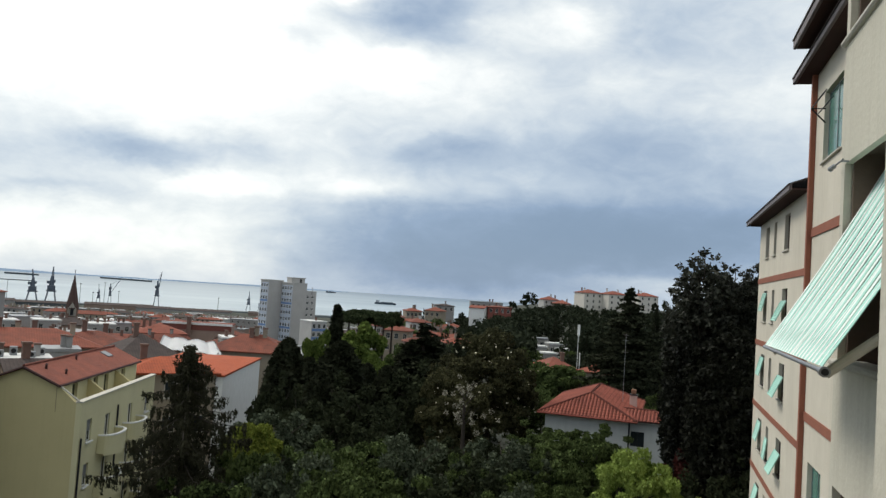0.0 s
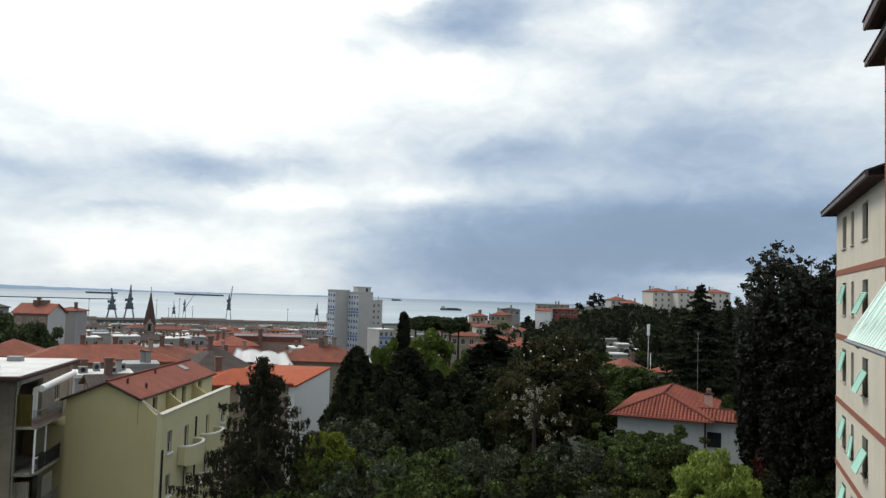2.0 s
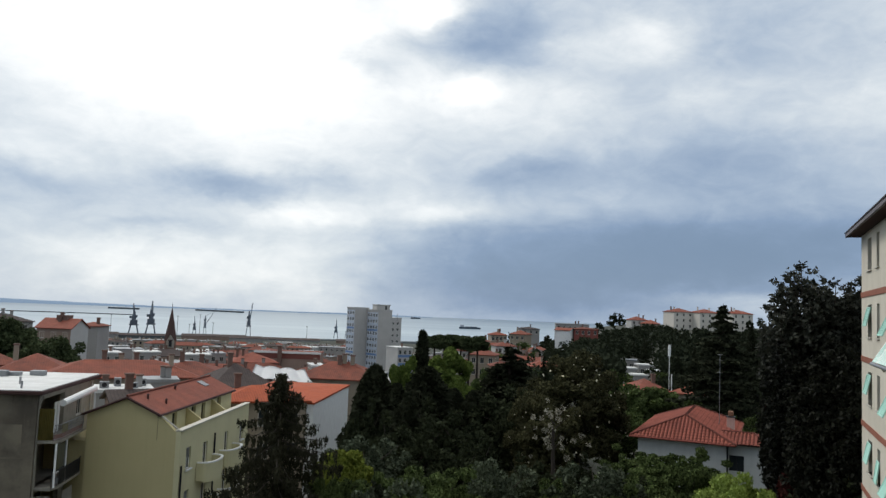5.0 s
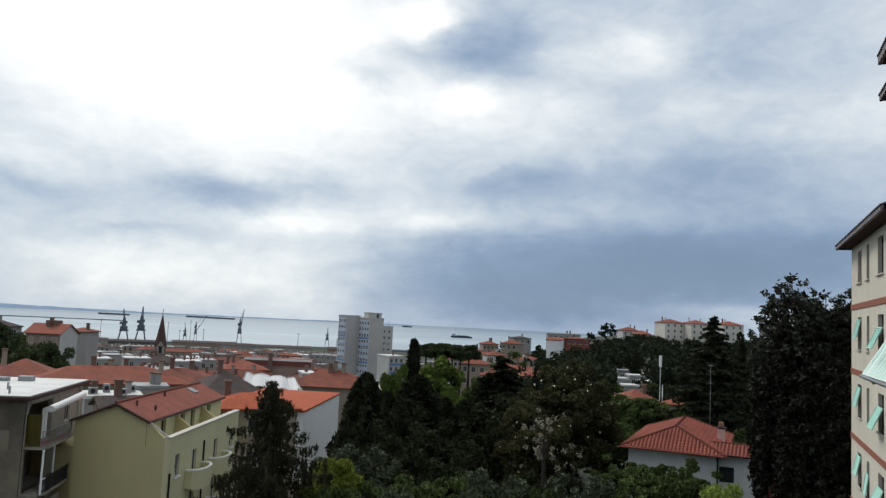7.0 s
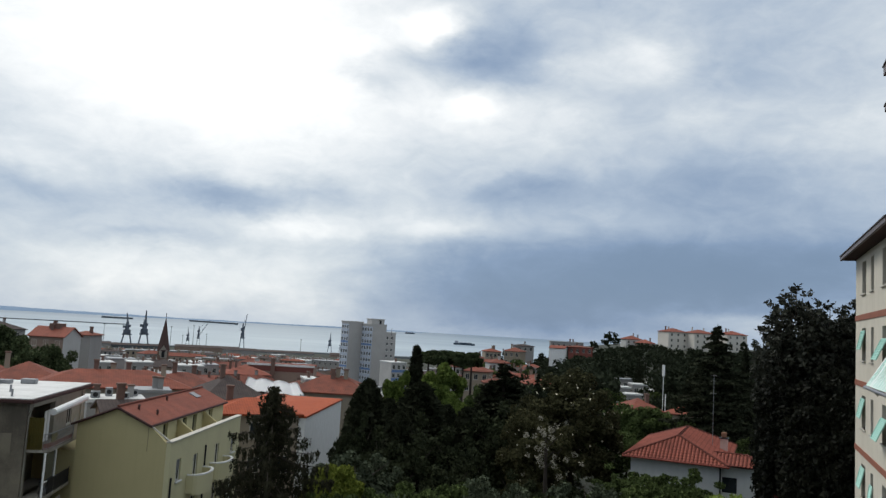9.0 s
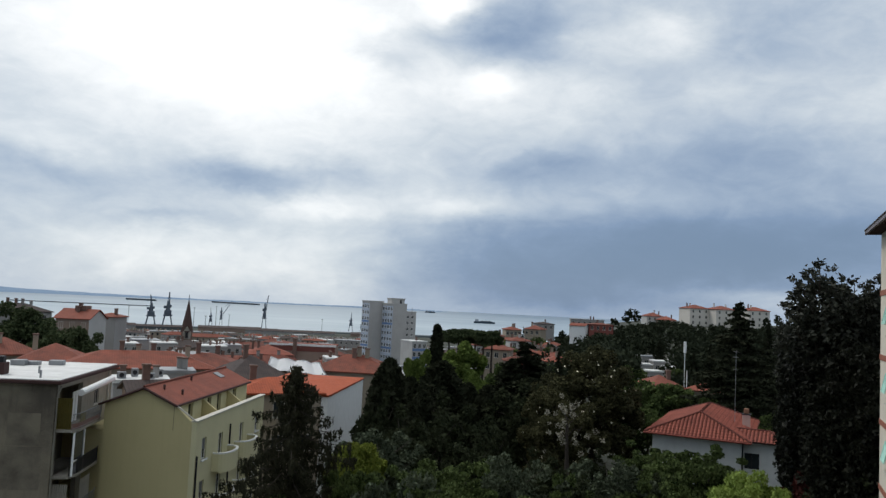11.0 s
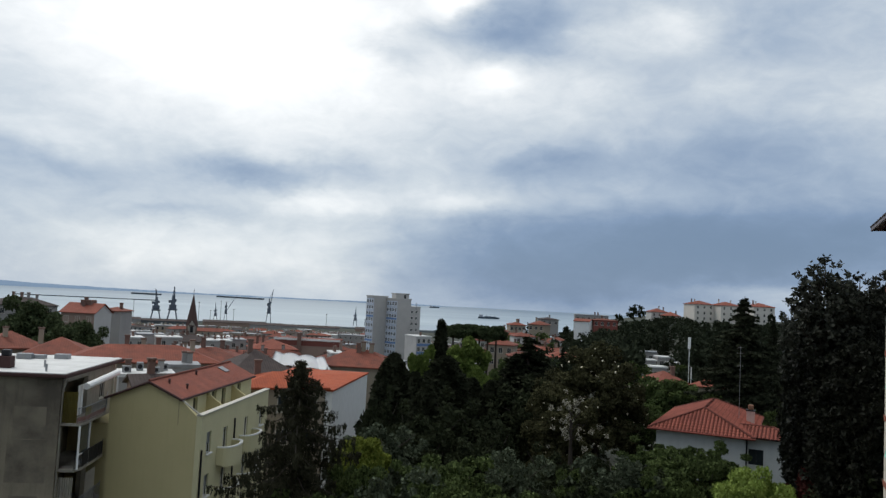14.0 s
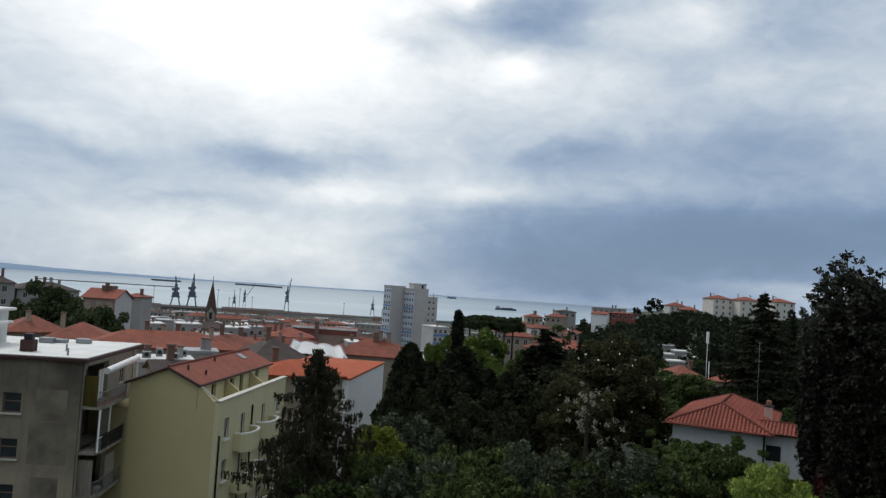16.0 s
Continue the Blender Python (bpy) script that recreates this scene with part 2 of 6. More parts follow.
L_TOWN = leaf_mat("street_tree_leaves", (0.020, 0.032, 0.014), (0.090, 0.110, 0.052))
L_RED = leaf_mat("dark_red_leaves", (0.022, 0.008, 0.007), (0.075, 0.022, 0.018))
FLOWER = mat("cream_flowers", (0.75, 0.70, 0.52), (0.60, 0.54, 0.38))


def membrane_mat():
    """White tent cloth that lets daylight through."""
    m = bpy.data.materials.new("white_tent_membrane")
    m.use_nodes = True
    N = Nodes(m.node_tree)
    co = N.add("ShaderNodeTexCoord").outputs["Object"]
    c = N.mix(N.noise(co, 0.6, 4.0), (0.97, 0.97, 0.97, 1), (0.93, 0.935, 0.94, 1))
    p = N.add("ShaderNodeBsdfPrincipled", None, Base_Color=c, Roughness=0.5)
    tr = N.add("ShaderNodeBsdfTranslucent", None, Color=c)
    N.add("ShaderNodeOutputMaterial", None, Surface=N.add("ShaderNodeMixShader", None, i0=0.12, i1=p.outputs[0], i2=tr.outputs[0]).outputs[0])
    return m


MEMBRANE = membrane_mat()


def ground_mat():
    m = bpy.data.materials.new("grass_and_streets")
    m.use_nodes = True
    N = Nodes(m.node_tree)
    co = N.add("ShaderNodeTexCoord").outputs["Object"]
    big = N.noise(co, 0.03, 6.0, 0.6)
    small = N.noise(co, 0.9, 5.0, 0.65)
    c1 = N.mix(N.ramp(big, 0.42, 0.6), (0.014, 0.024, 0.009, 1), (0.035, 0.036, 0.022, 1))
    c2 = N.mix(N.ramp(small, 0.3, 0.7), c1, (0.03, 0.032, 0.02, 1))
    bmp = N.add("ShaderNodeBump", None, Strength=0.6, Distance=0.2, Height=small).outputs[0]
    p = N.add("ShaderNodeBsdfPrincipled", None, Base_Color=c2, Roughness=0.95, Normal=bmp)
    N.add("ShaderNodeOutputMaterial", None, Surface=p.outputs[0])
    return m


def sea_mat():
    m = bpy.data.materials.new("sea_water")
    m.use_nodes = True
    N = Nodes(m.node_tree)
    co = N.add("ShaderNodeTexCoord").outputs["Object"]
    st = N.add("ShaderNodeMapping", None, i0=co, Scale=(0.35, 1.0, 1.0)).outputs[0]
    big = N.noise(st, 0.004, 5.0, 0.6)
    rip = N.noise(st, 0.12, 6.0, 0.7)
    c = N.mix(N.ramp(big, 0.35, 0.68), (0.22, 0.29, 0.335, 1), (0.36, 0.43, 0.455, 1))
    # dim sky reflection far out put into the water's colour, broken up by noise
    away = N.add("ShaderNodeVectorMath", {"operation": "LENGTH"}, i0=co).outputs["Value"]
    far_dim = N.math("ADD", N.ramp(away, 1900.0, 4300.0), N.math("MULTIPLY", N.math("SUBTRACT", N.noise(st, 0.0016, 5.0, 0.65), 0.5), 0.9))
    c = N.mix(N.add("ShaderNodeClamp", None, i0=far_dim).outputs[0], c, (0.060, 0.115, 0.165, 1))
    bmp = N.add("ShaderNodeBump", None, Strength=0.35, Distance=0.6, Height=rip).outputs[0]
    p = N.add("ShaderNodeBsdfPrincipled", None, Base_Color=c, Roughness=0.3, Normal=bmp)
    N.add("ShaderNodeOutputMaterial", None, Surface=p.outputs[0])
    return m


# ---------------------------------------------------------------- mesh helpers
def finish(name, bm, material, parent=None, label="", smooth=False, m=None):
    me = bpy.data.meshes.new(name)
    bm.to_mesh(me)
    bm.free()
    for x in (material if isinstance(material, (list, tuple)) else (material,)):
        me.materials.append(x)
    if smooth:
        me.polygons.foreach_set("use_smooth", [True] * len(me.polygons))
    ob = new(name, me)
    if parent is not None:
        ob.parent = parent
    if m is not None:
        ob.matrix_basis = m
    if label:
        ob["label"] = label
    return ob


def part(name, bm, material, parent, label="", m=None, smooth=False):
    return finish(name, bm, material, parent, label, smooth, m)


def share(name, like, parent, m, label=""):
    """Another piece on the mesh of an earlier one."""
    ob = new(name, like.data)
    ob.parent = parent
    ob.matrix_basis = m
    if label:
        ob["label"] = label
    return ob


def thing(name, label, category, m, group="", kind=""):
    ob = new(name)
    ob.empty_display_size = 0.5
    ob.matrix_basis = m
    return tagged(ob, label, category, group, kind)


def box(x0, x1, y0, y1, z0, z1, bm=None, bevel=0.0, mi=0):
    bm = bm or bmesh.new()
    vs = [bm.verts.new((x, y, z)) for z in (z0, z1) for x, y in ((x0, y0), (x1, y0), (x1, y1), (x0, y1))]
    fs = [bm.faces.new([vs[i] for i in f]) for f in ((3, 2, 1, 0), (4, 5, 6, 7), (0, 1, 5, 4), (1, 2, 6, 5), (2, 3, 7, 6), (3, 0, 4, 7))]
    for f in fs:
        f.material_index = mi
    if bevel:
        es = list({e for f in fs for e in f.edges})
        bmesh.ops.bevel(bm, geom=es, offset=bevel, segments=1, affect="EDGES")
    return bm


def rod(a, b, r0, r1=None, n=8, bm=None):
    """A tapered round bar from a to b."""
    bm = bm or bmesh.new()
    a, b = Vector(a), Vector(b)
    r1 = r0 if r1 is None else r1
    q = (b - a).to_track_quat("Z", "Y")
    ra, rb = [], []
    for i in range(n):
        c = Vector((math.cos(2 * math.pi * i / n), math.sin(2 * math.pi * i / n), 0))
        ra.append(bm.verts.new(a + q @ (c * r0)))
        rb.append(bm.verts.new(b + q @ (c * r1)))
    for i in range(n):
        j = (i + 1) % n
        bm.faces.new((ra[i], ra[j], rb[j], rb[i]))
    bm.faces.new(ra[::-1])
    bm.faces.new(rb)
    return bm


def prism(pts, z0, z1, bm=None):
    """An upright prism over a plan outline (counter-clockwise)."""
    bm = bm or bmesh.new()
    lo = [bm.verts.new((x, y, z0)) for x, y in pts]
    hi = [bm.verts.new((x, y, z1)) for x, y in pts]
    n = len(pts)
    for i in range(n):
        j = (i + 1) % n
        bm.faces.new((lo[i], lo[j], hi[j], hi[i]))
    bm.faces.new(lo[::-1])
    bm.faces.new(hi)
    return bm


def holed(w, h, t, holes, bm=None):
    """A wall w wide and h high in x and z, its face at y = 0 looking along -y, t thick, with holes (x0, x1, z0, z1) right through."""
    bm = bm or bmesh.new()
    xs = sorted({0.0, w, *[v for o in holes for v in o[:2]]})
    zs = sorted({0.0, h, *[v for o in holes for v in o[2:4]]})

    def solid(i, j):
        if not (0 <= i < len(xs) - 1 and 0 <= j < len(zs) - 1):
            return False
        cx, cz = (xs[i] + xs[i + 1]) / 2, (zs[j] + zs[j + 1]) / 2
        return not any(o[0] < cx < o[1] and o[2] < cz < o[3] for o in holes)

    def quad(*p):
        bm.faces.new([bm.verts.new(v) for v in p])

    for i in range(len(xs) - 1):
        for j in range(len(zs) - 1):
            if not solid(i, j):
                continue
            a, b, c, d = xs[i], xs[i + 1], zs[j], zs[j + 1]
            quad((a, 0, c), (b, 0, c), (b, 0, d), (a, 0, d))
            quad((b, t, c), (a, t, c), (a, t, d), (b, t, d))
            if not solid(i - 1, j):
                quad((a, t, c), (a, 0, c), (a, 0, d), (a, t, d))
            if not solid(i + 1, j):
                quad((b, 0, c), (b, t, c), (b, t, d), (b, 0, d))
            if not solid(i, j - 1):
                quad((a, t, c), (b, t, c), (b, 0, c), (a, 0, c))
            if not solid(i, j + 1):
                quad((a, 0, d), (b, 0, d), (b, t, d), (a, t, d))
    bmesh.ops.remove_doubles(bm, verts=bm.verts, dist=0.0005)
    return bm


def slope(corners, thick, bm, uvl):
    """One roof plane (corners counter-clockwise from outside, the first two along the eave) with thickness and laid-out tile coordinates."""
    p = [Vector(c) for c in corners]
    u = (p[1] - p[0]).normalized()
    n = u.cross(p[-1] - p[0]).normalized()
    v = n.cross(u)
    top = [bm.verts.new(c) for c in p]
    bot = [bm.verts.new(c - Vector((0, 0, thick))) for c in p]
    faces = [bm.faces.new(top), bm.faces.new(bot[::-1])]
    k = len(p)
    for i in range(k):
        j = (i + 1) % k
        faces.append(bm.faces.new((bot[i], bot[j], top[j], top[i])))
    for f in faces:
        for l in f.loops:
            d = l.vert.co - p[0]
            l[uvl].uv = (d.dot(u), d.dot(v))


def roof(w, d, z, rise, kind, over=0.5, thick=0.18, hip=None):
    """A roof over a plan w by d (centred), eaves at height z; the ridge runs along x. kind: hip or gable."""
    bm = bmesh.new()
    uvl = bm.loops.layers.uv.new("tiles")
    a, b = w / 2 + over, d / 2 + over
    r = 0.0 if kind == "gable" else min(b, a * 0.98) if hip is None else hip
    e = [(-a, -b, z), (a, -b, z), (a, b, z), (-a, b, z)]
    k0, k1 = (-a + r, 0, z + rise), (a - r, 0, z + rise)
    slope((e[0], e[1], k1, k0), thick, bm, uvl)
    slope((e[2], e[3], k0, k1), thick, bm, uvl)
    if kind != "gable":
        slope((e[1], e[2], k1), thick, bm, uvl)
        slope((e[3], e[0], k0), thick, bm, uvl)
    return bm


def polar(az, r):
    """Plan place at a bearing (degrees right of straight ahead) and distance from the balcony."""
    return r * math.sin(radians(az)), r * math.cos(radians(az))


# ---------------------------------------------------------------- ground, sea, far shore
def smooth(a, b, x):
    t = min(1.0, max(0.0, (x - a) / (b - a)))
    return t * t * (3 - 2 * t)


TOWN_R = (0, 45, 100, 200, 350, 600, 900, 1150, 1180, 1400)
TOWN_Z = (40, 36, 32, 25, 15, 5, 2.5, 1.8, -4, -8)
HILL_R = (0, 80, 150, 250, 350, 450, 600, 900, 1150, 1400)
HILL_Z = (40, 40, 37, 38, 43, 50.5, 50, 15, -4, -8)


def height(x, y):
    r, az = math.hypot(x, y), math.degrees(math.atan2(x, y))
    k = smooth(-6, 7, az) if az > -90 else 0
    z = np.interp(r, TOWN_R, TOWN_Z) * (1 - k) + np.interp(r, HILL_R, HILL_Z) * k
    back = smooth(60, 100, abs(az))
    return float(z * (1 - back) + (40 if r < 500 else np.interp(r, (500, 1400), (40, -8))) * back)


def ground():
    bm = bmesh.new()
    radii = [4, 10, 20, 30, 45, 60, 80, 100, 130, 170, 210, 260, 310, 360, 420, 500, 600, 720, 850, 1000, 1100, 1150, 1165, 1180, 1400]
    rings = []
    for r in radii:
        rings.append([bm.verts.new((*polar(a, r), height(*polar(a, r)))) for a in range(-180, 180, 4)])
    n = len(rings[0])
    for a, b in zip(rings, rings[1:]):
        for i in range(n):
            j = (i + 1) % n
            bm.faces.new((a[j], a[i], b[i], b[j]))
    bm.faces.new(rings[0][::-1])
    bmesh.ops.recalc_face_normals(bm, faces=bm.faces)
    ob = finish("ground", bm, ground_mat(), smooth=True)
    tagged(ob, "sloping garden and town ground falling to the harbour", "ground", kind="structure")


ground()
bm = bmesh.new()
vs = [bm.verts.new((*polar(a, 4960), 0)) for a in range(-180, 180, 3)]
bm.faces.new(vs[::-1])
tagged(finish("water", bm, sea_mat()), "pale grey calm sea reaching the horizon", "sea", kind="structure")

HAZE = mat("hazy_blue_hills", (0.16, 0.24, 0.34), (0.13, 0.20, 0.30), scale=0.01)
MOLE = mat("dark_breakwater_stone", (0.10, 0.115, 0.12), (0.07, 0.08, 0.085), scale=0.1)


def far_hills():
    bm = bmesh.new()
    rnd = random.Random(4)
    front, top, back = [], [], []
    for i in range(93):
        az = -60 + i * 0.6
        h = float(np.interp(az, (-60, -38.8, -35.5, -28.4, -24, -12, -8, -5.5), (44, 30, 20, 10, 6, 6.5, 4, -2))) + rnd.uniform(-1.4, 1.4)
        h = max(h, -1)
        front.append(bm.verts.new((*polar(az, 4500), -1)))
        top.append(bm.verts.new((*polar(az, 4650), h)))
        back.append(bm.verts.new((*polar(az, 4850), -1)))
    for i in range(92):
        bm.faces.new((front[i], front[i + 1], top[i + 1], top[i]))
        bm.faces.new((top[i], top[i + 1], back[i + 1], back[i]))
    tagged(finish("backdrop", bm, HAZE, smooth=True), "hazy blue hills on the far shore", "hills", kind="structure")


far_hills()


def mole(az0, az1, r0, r1, h=3.0, wide=10.0):
    a, b = Vector((*polar(az0, r0), 0)), Vector((*polar(az1, r1), 0))
    d = b - a
    bm = box(0, d.length, -wide / 2, wide / 2, -1, h, bevel=0.8)
    ob = finish("breakwater", bm, MOLE, m=pose(a.x, a.y, 0, rz=math.degrees(math.atan2(d.y, d.x))))
    tagged(ob, "low dark stone breakwater out in the sea", "breakwater", "breakwaters")


mole(-36.5, -27.8, 2560, 2500, 2.5, 8)
mole(-29.5, -27.6, 3650, 3600, 7, 16)
mole(-23.8, -20.6, 3900, 3700, 7, 16)

# ---------------------------------------------------------------- the apartment house beside the balcony
# Local frame: x away from the facade line towards the house, y along the facade, z from eye level.
HOUSE = pose(0, 0, 55, rz=-15.7)


def on_face(p, s, z):
    """Place of a wall piece: outer face at depth p, starting at s along the facade and running back towards the balcony."""
    return pose(p, s, z, rz=-90)


def window_into(parent, p, s, z, w, h, glass=GLASS, sill=True, frame_mat=None):
    """A framed window with panes, set 0.14 m into its opening."""
    fr = 0.06
    win = part("window", holed(w, h, 0.06, [(fr, w / 2 - 0.03, fr, h - fr), (w / 2 + 0.03, w - fr, fr, h - fr)]), frame_mat or WHITE, parent, m=on_face(p + 0.14, s, z))
    for x0, x1 in ((fr, w / 2 - 0.03), (w / 2 + 0.03, w - fr)):
        part("pane", box(x0 - 0.01, x1 + 0.01, 0.02, 0.035, fr - 0.01, h - fr + 0.01), glass, win)
    if sill:
        part("sill", box(-0.06, w + 0.06, -0.22, 0.13, -0.07, 0, bevel=0.012), SILL, win)
    return win


def shutter(parent, p, s, z, w, h, tilt):
    """A louvred shutter leaf hinged at its top edge and pushed outward at the bottom."""
    f = 0.05
    bm = holed(w, h, 0.04, [(f, w - f, f, h - f)])
    bmesh.ops.translate(bm, verts=bm.verts, vec=(0, -0.02, -h))
    n = int((h - 2 * f) / 0.065)
    prev = None
    for i in range(2 * n + 1):
        zz = -h + f - 0.01 + i * (h - 2 * f + 0.02) / (2 * n)
        row = [bm.verts.new((x, 0.012 if i % 2 else -0.012, zz)) for x in (f - 0.01, w - f + 0.01)]
        if prev:
            bm.faces.new((prev[0], prev[1], row[1], row[0]))
        prev = row
    part("shutter", bm, MINT, parent, "mint green louvred shutter pushed open", m=on_face(p, s, z) @ pose(0, -0.03, 0, rx=-tilt))


def eave(parent, p0, p1, s0, s1, z, fasc=0.22):
    """Overhanging roof edge: brown soffit board, grey gutter along the front."""
    part("soffit", box(p0 + 0.05, p1, s0, s1, z, z + 0.06), SOFFIT, parent, "dark brown boarded soffit")
    bm = box(p0 - 0.05, p0 + 0.05, s0, s1, z - 0.02, z + fasc, bevel=0.02)
    part("gutter", bm, FASCIA, parent, "grey metal gutter")
    bm = bmesh.new()
    uvl = bm.loops.layers.uv.new("tiles")
    slope(((p0 - 0.08, s1, z + fasc), (p0 - 0.08, s0, z + fasc), (p1, s0, z + fasc + 0.38 * (p1 - p0)), (p1, s1, z + fasc + 0.38 * (p1 - p0))), 0.06, bm, uvl)
    part("roof", bm, TILE_D, parent, "dark tiled roof edge")


def lower_wing():
    """The farther wing, one half storey lower, with three openings a storey."""
    t = thing("apartment_wing", "cream rendered apartment wing with terracotta bands and mint shutters", "apartment building", HOUSE, "wings of the apartment house")
    p, s0, s1 = 4.9, 41.9, 27.95
    w, base, top = s0 - s1, -14.6, 4.34
    cols = ((39.75, 1.2), (37.05, 0.75), (34.1, 1.3))
    holes, spots = [], []
    for k, band in enumerate((1.45, -1.55, -4.55, -7.55, -10.55)):
        for c, (s, ww) in enumerate(cols):
            x, z0, hh = s0 - s, band + 1.05, 1.45
            holes.append((x, x + ww, z0 - base, z0 - base + hh))
            spots.append((k, c, s, ww, z0, hh))
    part("wall", holed(w, top - base, 0.35, holes), BEIGE, t, m=on_face(p, s0, base))
    part("end_wall", box(p + 0.36, p + 9, s0 - 0.35, s0, base, top), BEIGE, t)
    part("back_wall", box(p + 0.36, p + 9, s0 - 0.75, s0 - 0.4, base, top - 0.1), BEIGE2, t)
    for z in (1.45, -1.55, -4.55, -7.55):
        part("band", box(p - 0.035, p - 0.002, s1, s0 + 0.03, z - 0.13, z + 0.13, bevel=0.008), TERRA, t, "terracotta painted string course")
    part("plinth", box(p - 0.05, p - 0.002, s1, s0 + 0.04, base, -9.4), PLINTH, t, "grey rendered plinth")
    eave(t, 4.3, 10.0, 29.05, 42.45, 4.30)
    # black sheet behind the windows in place of unlit rooms
    part("dark_room", box(p + 0.9, p + 1.0, s1, s0 - 0.8, base, top), IRON, t)
    for k, c, s, ww, z0, hh in spots:
        window_into(t, p, s, z0, ww, hh, frame_mat=SOFFIT)
        if k and c != 1 or (k == 3 and c == 1):
            shutter(t, p, s, z0 + hh * (0.66 if c else 0.92), ww, hh * (0.62 if c else 0.6), (13, 8, 24)[c])
    return t


def stair_wing():
    """The middle wing with the tall stair window and a double eave."""
    t = thing("apartment_wing", "cream apartment wing with tall green stair window", "apartment building", HOUSE, "wings of the apartment house")
    p, s0, s1, base, top = 4.82, 27.94, 8.6, -14.8, 8.1
    holes = [(s0 - 26.5, s0 - 23.9, 4.8 - base, 7.05 - base), (s0 - 26.9, s0 - 24.9, -6.3 - base, -4.65 - base),
             (s0 - 20, s0 - 18.4, 4.8 - base, 6.4 - base), (s0 - 20, s0 - 18.4, -6.3 - base, -4.65 - base)]
    part("wall", holed(s0 - s1, top - base, 0.35, holes), BEIGE, t, m=on_face(p, s0, base))
    part("pilaster", box(p - 0.17, p - 0.002, 27.72, 27.94, base, top, bevel=0.015), TERRA, t, "terracotta corner pilaster")
    for z in (2.67, -0.33, -3.33, -6.9):
        part("band", box(p - 0.04, p - 0.002, s1, 27.71, z - 0.15, z + 0.15, bevel=0.008), TERRA, t, "terracotta painted string course")
    window_into(t, p, 26.5, 4.8, 2.6, 2.25, GREEN_GLASS, frame_mat=METAL)
    window_into(t, p, 26.9, -6.3, 2.0, 1.65, GREEN_GLASS, frame_mat=METAL)
    window_into(t, p, 20, 4.8, 1.6, 1.6)
    window_into(t, p, 20, -6.3, 1.6, 1.65)
    eave(t, 4.25, 10.0, 18.0, 28.9, 8.0)
    eave(t, 3.85, 10.0, 7.5, 26.4, 8.46, 0.3)
    part("fascia_board", box(4.32, 4.6, 18.0, 26.38, 8.23, 8.455), SOFFIT, t, "dark brown board between the eaves")
    part("gable_wall", box(p + 0.36, p + 5, 27.6, 27.94, base, 9.6), BEIGE2, t)
    part("floor_slab", box(p + 0.36, p + 5, s1, 27.5, 2.4, 2.6), BEIGE2, t)
    # added black sheet standing in for the dark stair inside
    part("dark_room", box(p + 1.4, p + 1.5, s1, 27.5, base, top), IRON, t)
    # clothes-drying bracket by the stair window
    bm = rod((p, 26.3, 6.05), (p - 0.42, 26.3, 6.5), 0.025)
    rod((p - 0.42, 26.3, 6.5), (p - 0.42, 24.0, 6.5), 0.022, bm=bm)
    rod((p - 0.24, 26.3, 6.3), (p - 0.24, 24.0, 6.3), 0.018, bm=bm)
    rod((p, 26.3, 6.5), (p - 0.42, 26.3, 6.5), 0.02, bm=bm)
    part("drying_rack", bm, IRON, t, "black iron drying bracket")
    return t


def loggia_wing():
    """The near wing that stands forward, with a loggia behind its parapet."""
    t = thing("apartment_wing", "pale rendered apartment wing with open loggias", "apartment building", HOUSE, "wings of the apartment house")
    p, s0, s1, base, top = 1.75, 8.62, 1.4, -15.0, 8.6
    w = s0 - s1
    # recess shade put into the colour: dark brown on loggia walls, floors and lining
    SHADE_BROWN = mat("brown_loggia_shade", (0.15, 0.105, 0.08))
    holes = [(0.14, 3.9, zz + 0.95 - base, zz + 2.98 - base) for zz in (-7.9, -4.65, -1.45, 1.82, 5.0)]
    part("wall", holed(w, top - base, 0.07, holes), BEIGE2, t, m=on_face(p, s0, base))
    part("side_wall", holed(3.4, top - base, 0.14, []), BEIGE2, t, m=pose(p + 0.075, s0, base) @ pose(3.4, 0, 0, rz=180))
    for zz in (-7.9, -4.65, -1.45, 1.82, 5.0):
        part("loggia_floor", box(p + 0.075, p + 2.2, s1, s0 - 0.21, zz - 0.2, zz), SHADE_BROWN, t)
        part("coping", box(p - 0.05, p + 0.26, s0 - 3.85, s0 + 0.04, zz + 0.955, zz + 1.02, bevel=0.02), SILL, t, "stone parapet coping")
    part("loggia_back", box(p + 2.2, p + 2.4, s1, s0 - 0.15, base, top), SHADE_BROWN, t, "loggia back wall, brown darkened for the recess shade")
    # extra dark sheet standing in for the shade behind the jamb
    part("inner_lining", box(p + 0.075, p + 2.19, s0 - 0.2, s0 - 0.155, base, top), SHADE_BROWN, t)
    # curtain rail with ball ends under the beam
    bm = rod((p - 0.07, s0 - 0.4, 1.53), (p - 0.07, s0 + 0.16, 1.53), 0.009)
    bmesh.ops.create_icosphere(bm, subdivisions=2, radius=0.03, matrix=pose(p - 0.07, s0 + 0.17, 1.53))
    bmesh.ops.create_icosphere(bm, subdivisions=2, radius=0.026, matrix=pose(p - 0.07, s0 + 0.02, 1.53))
    rod((p, s0 - 0.3, 1.53), (p - 0.07, s0 - 0.3, 1.53), 0.01, bm=bm)
    part("awning_rail", bm, METAL, t, "grey rail with round knobs")
    return t


